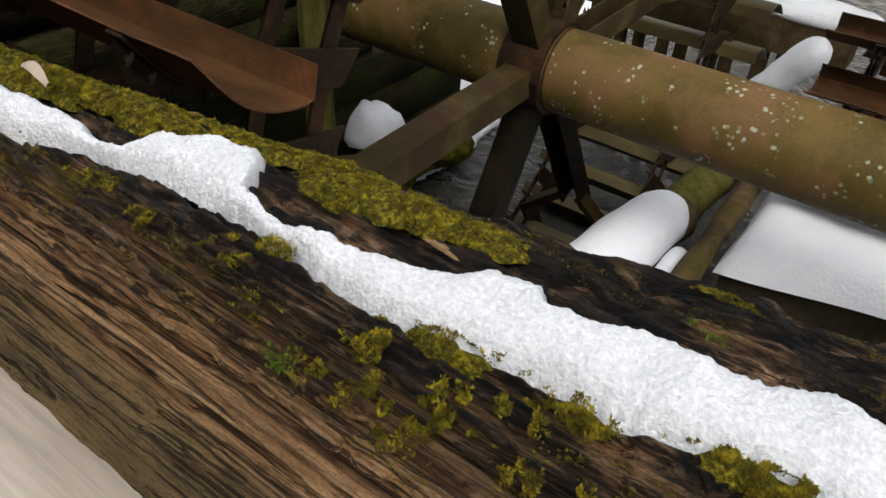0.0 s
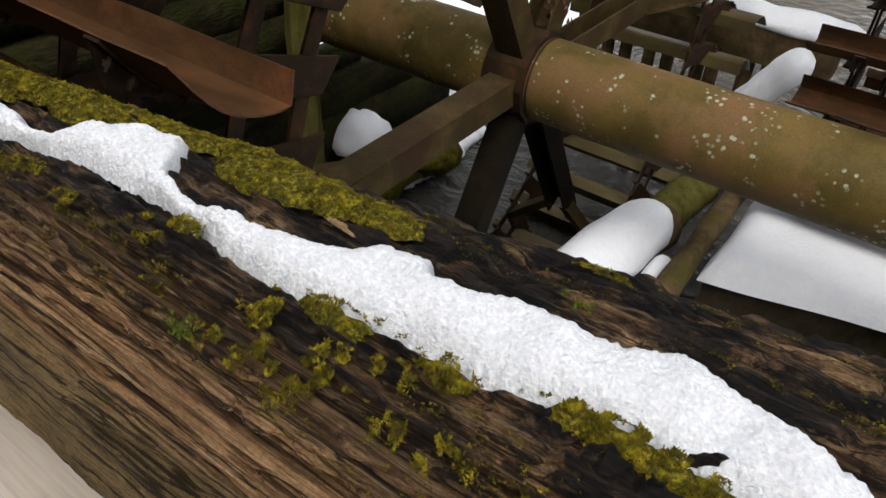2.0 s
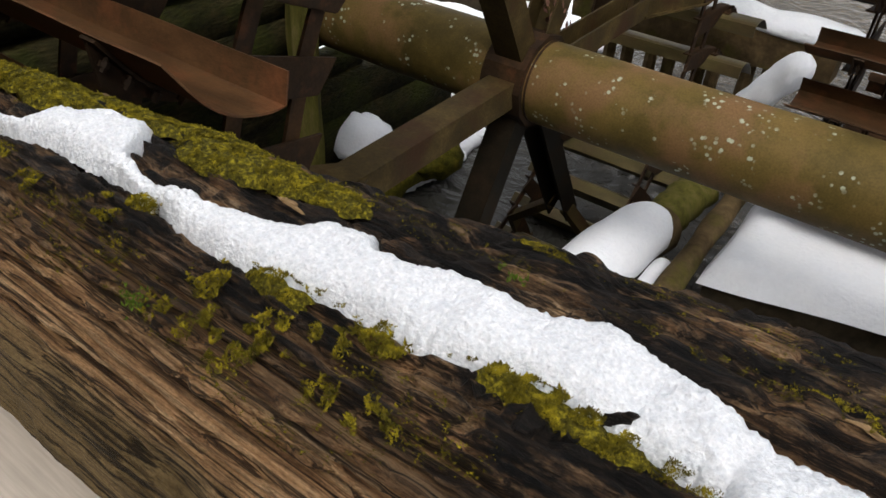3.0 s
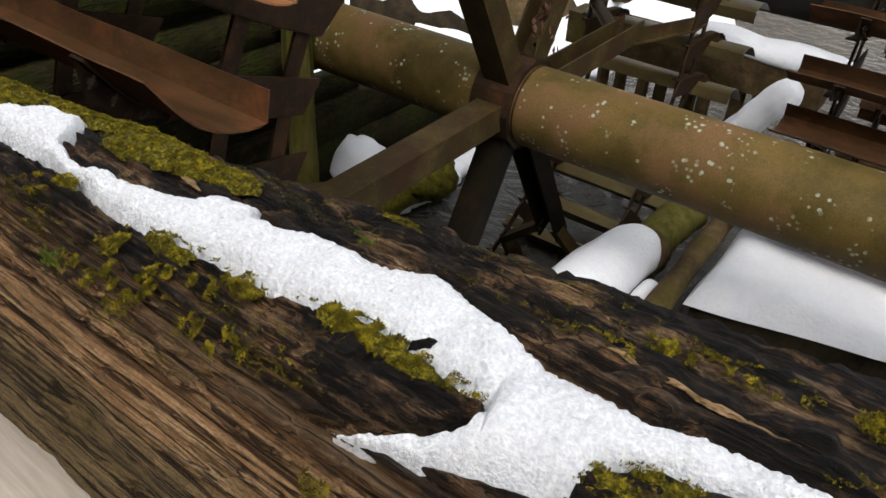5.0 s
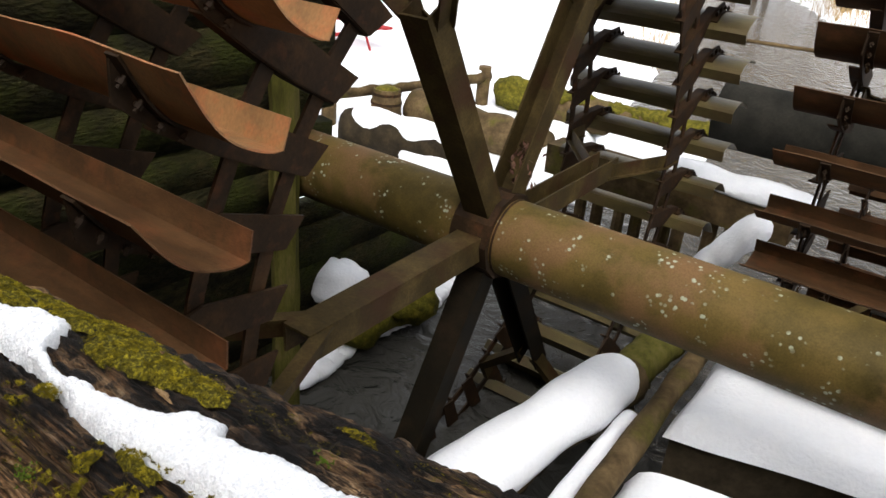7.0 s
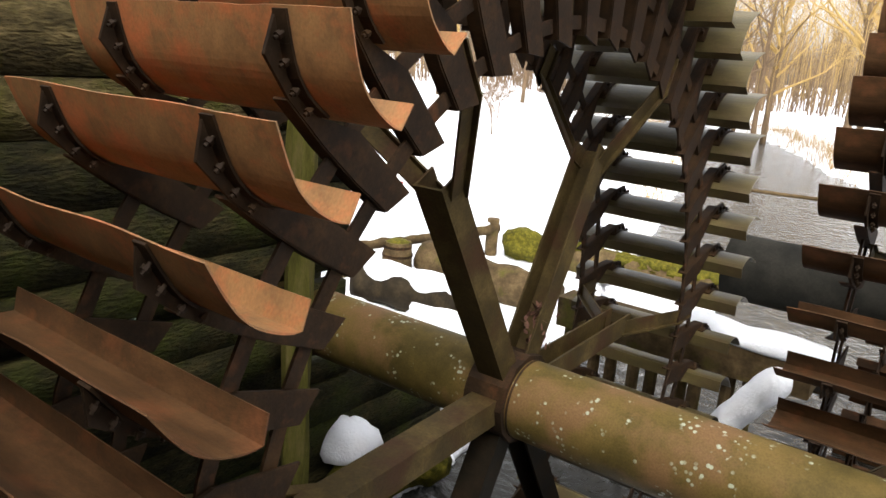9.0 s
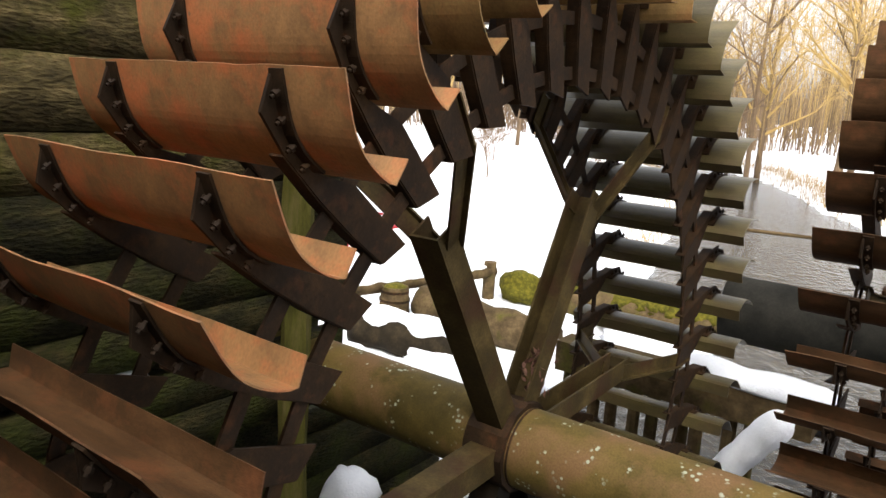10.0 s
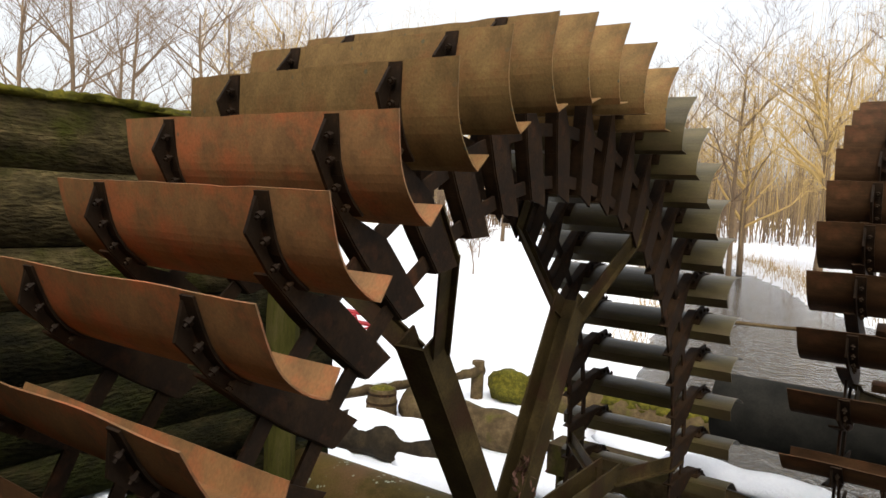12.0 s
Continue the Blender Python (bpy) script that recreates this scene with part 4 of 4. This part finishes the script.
mats = [moss_mat(cx, cy, rx, ry, k * 1.7) for k, (cx, cy, rx, ry, dense, size) in enumerate(PATCHES) if dense >= 45 and abs(cx - 1.631) > 0.001]
v, f = join(mats)
tagged(part("moss_mat", put_mesh("moss_mat", v, f, MOSS_BED, True), None), "low yellow-green moss mat on the weathered beam", "moss", kind="stuff")
v, f = [], []
rnd = random.Random(3)
for cx, cy, rx, ry, dense, size in PATCHES:
    for _ in range(int((7.0 if dense >= 45 else 10.0) * dense * rx * ry * math.pi * 1e4)):
        a, q = rnd.uniform(0, 2 * math.pi), math.sqrt(rnd.random()) * rnd.uniform(0.7, 1.15)
        x, y = cx + 1.15 * rx * q * math.cos(a), cy + 1.2 * ry * q * math.sin(a)
        lo, hi = crack(x)
        if lo + 0.003 < y < hi - 0.003 and abs(cx - 1.631) > 0.001:
            continue
        if y > back_edge(x) + 0.005:
            continue
        mound = (1 - min(1, q) ** 2) * 0.22 * min(rx, ry) + 0.0016 * noise.noise(Vector((x * 170, y * 170, 4)))
        if noise.noise(Vector((x * 140, y * 140, 2))) + 0.6 * noise.noise(Vector((x * 50, y * 60, 6))) < -0.04:
            continue
        tuft(v, f, Vector((x, y, top_z(y, x) - 0.001 + mound + (0.007 if abs(cx - 1.631) < 0.001 else 0))), 0.21 * size * rnd.uniform(0.5, 1.3) * (1.9 if rnd.random() < 0.04 else 1.0), rnd)
tagged(part("beam_moss", put_mesh("beam_moss", v, f, MOSS), None), "yellow-green moss cushions growing on the beam", "moss", kind="stuff")
v, f = [], []
for cx, cy, n, size in ((1.487, -2.953, 40, 0.002), (1.612, -2.859, 14, 0.0024)):
    for _ in range(n):
        x, y = cx + rnd.gauss(0, 0.0035), cy + rnd.gauss(0, 0.0018)
        tuft(v, f, Vector((x, y, top_z(y, x))), size, rnd, 4)
tagged(part("green_sprigs", put_mesh("green_sprigs", v, f, GREEN_SPRIG), None), "small bright green seedlings on the beam", "plant", kind="stuff")

husk = [(1.25 + 0.032 * t, -2.908 - 0.004 * t, 3.497 + 0.006 * math.sin(t * 3)) for t in np.linspace(0, 1, 9)]
v = [p for i, (x, y, z) in enumerate(husk) for p in ((x, y - 0.003 * math.sin(math.pi * (i + 0.3) / 9.3), z), (x, y, z + 0.002), (x, y + 0.003 * math.sin(math.pi * (i + 0.3) / 9.3), z + 0.002))]
f = [(i * 3 + j, (i + 1) * 3 + j, (i + 1) * 3 + j + 1, i * 3 + j + 1) for i in range(8) for j in range(2)]
tagged(part("dry_leaf", put_mesh("dry_leaf", v, f, PALE_LEAF, True), None), "pale dry curled leaf lying on the snow strip", "leaf")


# ---- far bank: fence, barrels, logs, bench ----
fence = thing("rail_fence", "low rail fence of round logs with snow on top", "fence")
part("rail", put_mesh("rail", *tube([(-5.3 + 0.95 * t, 2.9 + 3.9 * t, 1.26) for t in np.linspace(0, 1, 12)], [0.10] * 12, 10, 0.15, 3), OLD_WOOD, True), None, fence)
ts = np.linspace(0.01, 0.96, 60)
v, f = tube([(-5.3 + 0.95 * t, 2.9 + 3.9 * t, 1.325 + 0.02 * noise.noise(Vector((t * 14, 0, 3)))) for t in ts],
            [0.02 + 0.075 * min(1.0, 8 * min(t, 1 - t)) * (0.8 + 0.5 * noise.noise(Vector((t * 22, 4, 1)))) for t in ts], 12, 0.12, 5)
part("snow_cap", put_mesh("snow_cap", v, f, SNOW, True), None, fence)
for t in (0.02, 0.28, 0.55, 0.98):
    x, y = -5.3 + 0.95 * t, 2.9 + 3.9 * t
    part("post", put_mesh("post", *tube([(x, y, 0.6), (x, y, 1.2), (x, y, 1.42 if t > 0.9 else 1.22)], [0.1, 0.1, 0.1], 8, 0.1, t), OLD_WOOD), None, fence)


def barrel(at, r, h, label):
    b = thing("barrel", label, "barrel", "barrels", at=at)
    prof = [(r * (0.86 + 0.14 * math.sin(math.pi * t)), h * t) for t in np.linspace(0, 1, 9)]
    n = 14
    for k in range(n):
        a0, a1 = 2 * math.pi * k / n + 0.01, 2 * math.pi * (k + 1) / n - 0.01
        v = [(q * math.cos(a), q * math.sin(a), z) for q, z in prof for a in (a0, a1)]
        f = [(2 * i, 2 * i + 1, 2 * i + 3, 2 * i + 2) for i in range(8)]
        v += [(0.9 * x, 0.9 * y, z) for x, y, z in v]
        f += [(18 + 2 * i + 2, 18 + 2 * i + 3, 18 + 2 * i + 1, 18 + 2 * i) for i in range(8)] + [(16, 17, 35, 34)]
        part("stave", put_mesh("stave", v, f, OLD_WOOD), None, b)
    for t in (0.12, 0.35, 0.65, 0.88):
        q = r * (0.86 + 0.14 * math.sin(math.pi * t)) + 0.008
        v = [(q * math.cos(a), q * math.sin(a), h * t + z) for z in (-0.018, 0.018) for a in np.linspace(0, 2 * math.pi, 25)[:-1]]
        part("hoop", put_mesh("hoop", v, [(i, (i + 1) % 24, 24 + (i + 1) % 24, 24 + i) for i in range(24)], DARK_STEEL), None, b)
    part("lid", put_mesh("lid", *lump((0, 0, h * 0.97), (r * 0.85, r * 0.85, 0.05), 3, 6, 14), MOSS_FAR, True), None, b, "mossy sunken lid")
    return b


barrel((-4.63, 4.70, 0.76), 0.215, 0.54, "small old wooden barrel with iron hoops standing in snow")
snow_log("bank_log", (-4.5, 5.2, 1.02), (-2.3, 5.0, 0.98), 0.25, "thick bare brown log lying in the snow", 0.45, 11)
tagged(part("mossy_stone", put_mesh("mossy_stone", *lump((-3.95, 7.0, 1.05), (0.36, 0.30, 0.26), 44, 12, 18, 0.3, 1.8, -0.9), MOSS_FAR, True), None), "yellow-green mossy boulder standing in the snow", "boulder", "boulders")
snow_log("bank_log", (-4.1, 7.1, 0.95), (-1.0, 7.6, 0.85), 0.26, "thick yellow-mossed log behind the others", 0.0, 12, True)
bearer = thing("bearer_beam", "heavy dark brown beam under the second axle with thick snow", "beam")
v, f = prism([(2.84, 1.52), (3.12, 1.52), (3.13, 1.80), (2.83, 1.80)], -1.15, 1.02)
v = [(x, y + 0.012 * noise.noise(Vector((x * 3, y * 9, z * 9))), z) for x, y, z in v]
part("timber", put_mesh("timber", v, f, OLD_WOOD), None, bearer)
v, f = join([lump((x, 2.98 + 0.02 * math.sin(x * 7), 1.82), (0.2, 0.175, 0.115 + 0.015 * math.sin(x * 11)), 3, 8, 16, 0.1, 1.2) for x in np.arange(0.0, 1.0, 0.035)])
part("snow_cap", put_mesh("snow_cap", v, f, SNOW, True), None, bearer, "thick roll of snow")
snow_log("bank_log", (-4.4, 3.7, 1.0), (-2.7, 4.0, 0.98), 0.25, "dark log half buried under pillows of snow", 0.8, 14, material=WET_WOOD)
snow_log("bank_log", (-3.4, 2.5, 0.92), (-2.0, 2.9, 0.92), 0.22, "dark log half buried under pillows of snow", 0.8, 15, material=WET_WOOD)
pole = thing("leaning_pole", "short leaning pole thickly wrapped in snow", "pole")
part("trunk", put_mesh("trunk", *tube([(0.40 + 0.44 * t, 2.62, 1.05 + 0.62 * t) for t in np.linspace(0, 1, 8)], [0.07] * 8, 10, 0.1, 2), OLD_WOOD, True), None, pole)
ts = np.linspace(-0.05, 1.06, 26)
v, f = tube([(0.44 + 0.42 * t, 2.60, 1.13 + 0.60 * t + 0.015 * noise.noise(Vector((t * 5, 2, 0)))) for t in ts],
            [0.115 * min(1.0, 0.25 + 7 * min(t + 0.05, 1.06 - t)) ** 0.5 * (1 + 0.2 * noise.noise(Vector((t * 4, 0, 1)))) for t in ts], 16, 0.25, 4)
part("snow_cap", put_mesh("snow_cap", v, f, SNOW, True), None, pole, "thick wrap of snow")

for i, (x, y, s) in enumerate([(-4.2, 3.0, 0.55), (-3.5, 2.6, 0.5), (-2.6, 2.7, 0.5), (-2.0, 3.2, 0.45), (-3.1, 3.9, 0.6), (-1.7, 4.3, 0.5), (-2.1, 5.0, 0.55), (-1.5, 6.6, 0.8), (-3.9, 4.3, 0.5)]):
    tagged(part("snow_pillow", put_mesh("snow_pillow", *lump((x, y, 0.82), (s, s * 0.75, 0.2), i + 2, 10, 18, 0.2, 1.8), SNOW, True), None), "rounded pillow of snow on the bank", "snow", "snow pillows")
for i in range(9):
    x, y = -1.05 + 0.2 * i + 0.05 * (i % 2), 2.95 + 0.05 * (i % 3)
    tagged(part("mooring_post", put_mesh("mooring_post", *tube([(x, y, -0.2), (x, y, 0.6), (x, y, 1.53)], [0.06, 0.06, 0.055], 8, 0.15, i), OLD_WOOD), None), "round wooden post driven into the river bed", "post", "river posts")

bench = thing("picnic_bench", "red-painted metal picnic bench standing in snow", "bench", at=(-8.9, 7.9, 0.8))
for y, z in ((-0.75, 0.44), (0.75, 0.44), (-0.2, 0.76), (0.2, 0.76)):
    v, f = bar((-0.95, y, z), (0.95, y, z), 0.24, 0.045, (0, 1, 0))
    part("board", put_mesh("board", v, f, RED), None, bench)
for x in (-0.7, 0.7):
    v, f = join([rod((x, -0.8, 0.4), (x, 0.8, 0.4), 0.025, 0.025), rod((x, -0.5, 0.0), (x, -0.15, 0.74), 0.025, 0.025), rod((x, 0.5, 0.0), (x, 0.15, 0.74), 0.025, 0.025)])
    part("frame", put_mesh("frame", v, f, RED), None, bench)

v, f = rod((-4.8, 17.5, 1.0), (2.4, 19.0, 1.0), 0.05, 0.05)
tagged(part("river_pole", put_mesh("river_pole", v, f, OLD_WOOD), None), "thin pale pole laid across the river", "pole")


# ---- trees ----
def grow(v, f, base, direction, length, radius, depth, rnd, droop, tips):
    p, d = Vector(base), Vector(direction).normalized()
    n = 4
    pts, rad = [p.copy()], [radius]
    for i in range(n):
        d = (d + Vector((rnd.uniform(-0.16, 0.16), rnd.uniform(-0.16, 0.16), rnd.uniform(-0.06, 0.14) - droop * (depth < 2)))).normalized()
        p = p + d * length / n
        pts.append(p.copy())
        rad.append(radius * (1 - 0.6 * (i + 1) / n))
    a, b = tube(pts, rad, 6 if depth > 2 else (4 if depth > 0 else 3), cap=False)
    o = len(v)
    v += a
    f += [tuple(k + o for k in q) for q in b]
    if depth == 0:
        return
    kids = rnd.randint(3, 4) if depth > 1 else rnd.randint(4, 6)
    for k in range(kids):
        t = rnd.uniform(0.35, 1.0) if k else 1.0
        i = min(n - 1, int(t * n))
        q = pts[i].lerp(pts[i + 1], t * n - i if t < 1 else 1.0)
        a = rnd.uniform(0, 2 * math.pi)
        e = (d * rnd.uniform(0.5, 1.0) + Vector((math.cos(a), math.sin(a), rnd.uniform(-0.1, 0.4))) * rnd.uniform(0.45, 0.9)).normalized()
        grow(v, f, q, e, length * rnd.uniform(0.5, 0.75), max(0.006, rad[i] * 0.62), depth - 1, rnd, droop, tips)


def tree(kind, seed, height, droop, twig, label, trunk_r):
    rnd = random.Random(seed)
    t = thing(kind, label, "tree", "bare winter trees")
    n = 8
    pts = [(0.25 * math.sin(seed + i * 0.5) * i / n, 0.2 * math.cos(seed * 2 + i * 0.6) * i / n, height * 0.75 * i / n - 0.2 * (i == 0)) for i in range(n + 1)]
    rad = [trunk_r * (1 - 0.75 * i / n) for i in range(n + 1)]
    part("trunk", put_mesh("trunk", *tube(pts, rad, 8, 0.1, seed), BARK, True), None, t)
    v, f = [], []
    for k in range(15):
        q = rnd.uniform(0.28, 1.0)
        i = min(n - 1, int(q * n))
        b = Vector(pts[i]).lerp(Vector(pts[i + 1]), q * n - i)
        a = rnd.uniform(0, 2 * math.pi)
        grow(v, f, b, (math.cos(a), math.sin(a), rnd.uniform(0.5, 1.3)), height * rnd.uniform(0.18, 0.32) * (1.25 - 0.6 * q), rad[i] * 0.55, 3, rnd, droop, None)
    if droop:
        for k in range(340):
            q = rnd.uniform(0.4, 1.0)
            a, r = rnd.uniform(0, 2 * math.pi), height * rnd.uniform(0.04, 0.30)
            x, y, z = r * math.cos(a), r * math.sin(a), height * q
            l = height * rnd.uniform(0.15, 0.42)
            a2, b2 = tube([(x, y, z), (x * 1.06, y * 1.06, z - l * 0.4), (x * 1.07, y * 1.07, max(0.3, z - l))], [0.008, 0.006, 0.004], 3, cap=False)
            o = len(v)
            v += a2
            f += [tuple(i + o for i in w) for w in b2]
    part("crown", put_mesh("crown", v, f, twig), None, t, "bare branching crown of thin twigs")
    return t


def spin(x, y, a=0.0, s=1.0):
    return Matrix.Translation((x, y, ground_height(x, y))) @ Matrix.Rotation(a, 4, "Z") @ Matrix.Scale(s, 4)


bare = [tree("bare_tree", s, h, 0.0, TWIG, "tall leafless tree with pale brown branches", 0.16) for s, h in ((1, 14.0), (2, 16.0), (3, 12.0))]
will = [tree("willow_tree", s, h, 0.22, WILLOW, "leafless willow with long yellow hanging twigs", 0.22) for s, h in ((5, 15.0), (6, 12.0))]
rnd = random.Random(21)
spots = [(0, -13.0, 50), (1, -7.5, 60), (2, -2.5, 52), (0, 1.5, 47), (1, -22, 53), (2, -27.5, 46), (0, -34, 44), (1, -40, 36), (2, -32, 26), (0, -26, 17.5), (1, -30, 22), (2, -44, 24), (1, -17, 66),
         (0, -4, 36), (2, 0.5, 33), (1, -50, 45), (0, -38, 55), (2, -24, 70), (1, -10, 78), (0, 4, 60), (2, -20, 45), (0, -30, 11.5), (1, -29.1, 13.3), (2, -28.3, 14.8), (1, -34, 19), (0, -23.5, 22), (2, -10.8, 36), (1, -8.6, 38)]
used = set()
for k, x, y in spots:
    m = spin(x, y, rnd.uniform(0, 6.28), 1.0) if k not in used else spin(x, y, rnd.uniform(0, 6.28), 1.0)
    if k in used:
        copy_thing(bare[k], m)
    else:
        bare[k].matrix_basis = m
        used.add(k)
for i, (k, x, y) in enumerate([(0, -9.5, 44), (1, -5.0, 47), (0, -1.5, 42), (1, -13.5, 40), (0, -27, 36), (1, -35, 33), (1, 2.5, 38), (0, -18, 56), (0, -28, 23.5), (1, -27, 27), (1, -3.6, 33)]):
    m = spin(x, y, rnd.uniform(0, 6.28))
    if i < 2:
        will[k].matrix_basis = m
    else:
        copy_thing(will[k], m)
# small saplings in the meadow
sap = tree("sapling", 9, 2.4, 0.0, TWIG, "thin bare sapling standing in the snow", 0.035)
sap.matrix_basis = spin(-15.3, 23.3)
for x, y in ((-10.5, 30), (-20, 31), (-9.0, 19.0)):
    copy_thing(sap, spin(x, y, x))

# far woods and reeds
v, f = [], []
for _ in range(1500):
    a = rnd.uniform(-0.75, 0.55)
    r = rnd.uniform(75, 120)
    x, y = -3 + r * math.sin(a - 0.25), r * math.cos(a - 0.25)
    h, z0 = rnd.uniform(5, 12), ground_height(x, y)
    lean = Vector((rnd.uniform(-0.12, 0.12), rnd.uniform(-0.12, 0.12), 1))
    b = Vector((x, y, z0))
    for k in range(5):
        a2, b2 = tube([b + lean * h * 0.12 * k, b + lean * h * (0.12 * k + 0.3) + Vector((rnd.uniform(-1, 1), rnd.uniform(-1, 1), 0)) * (0.3 + 0.35 * k), b + lean * h * (0.12 * k + 0.5) + Vector((rnd.uniform(-1, 1), rnd.uniform(-1, 1), 0)) * (0.5 + 0.5 * k)],
                      [0.07, 0.045, 0.015], 3, cap=False)
        o = len(v)
        v += a2
        f += [tuple(i + o for i in w) for w in b2]
tagged(part("far_woods", put_mesh("far_woods", v, f, TWIG), None), "distant belt of bare brown woodland", "woods", kind="stuff")
v, f = [], []
for _ in range(2600):
    y = rnd.uniform(13, 60)
    l, r = river_edges(y)
    x = (r + abs(rnd.gauss(0.4, 0.9))) if rnd.random() < 0.8 else l - abs(rnd.gauss(0.2, 0.4))
    b = Vector((x, y, ground_height(x, y) - 0.05))
    h = rnd.uniform(0.25, 0.8)
    d = Vector((rnd.gauss(0, 0.3), rnd.gauss(0, 0.3), 1)) * h
    o = len(v)
    w = 0.012
    v += [b + Vector((-w, 0, 0)), b + Vector((w, 0, 0)), b + d]
    f.append((o, o + 1, o + 2))
tagged(part("reeds", put_mesh("reeds", v, f, REED), None), "dry yellow reeds and grass along the river banks", "grass", kind="stuff")

# dry leaves caught in the channel spoke above the hub
v, f = [], []
for _ in range(46):
    a = radians(120)
    r, x, tt = rnd.uniform(0.26, 0.48), rnd.uniform(-0.02, 0.16), rnd.uniform(-0.05, 0.03)
    c = Vector((x, -r * math.cos(a) + tt * math.sin(a), AXLE_Z + r * math.sin(a) + tt * math.cos(a)))
    tuft(v, f, c, 0.055, rnd, 1)
tagged(part("dry_leaves", put_mesh("dry_leaves", v, f, DRY_LEAF), None), "clump of dry reddish leaves caught above the hub", "leaves", kind="stuff")
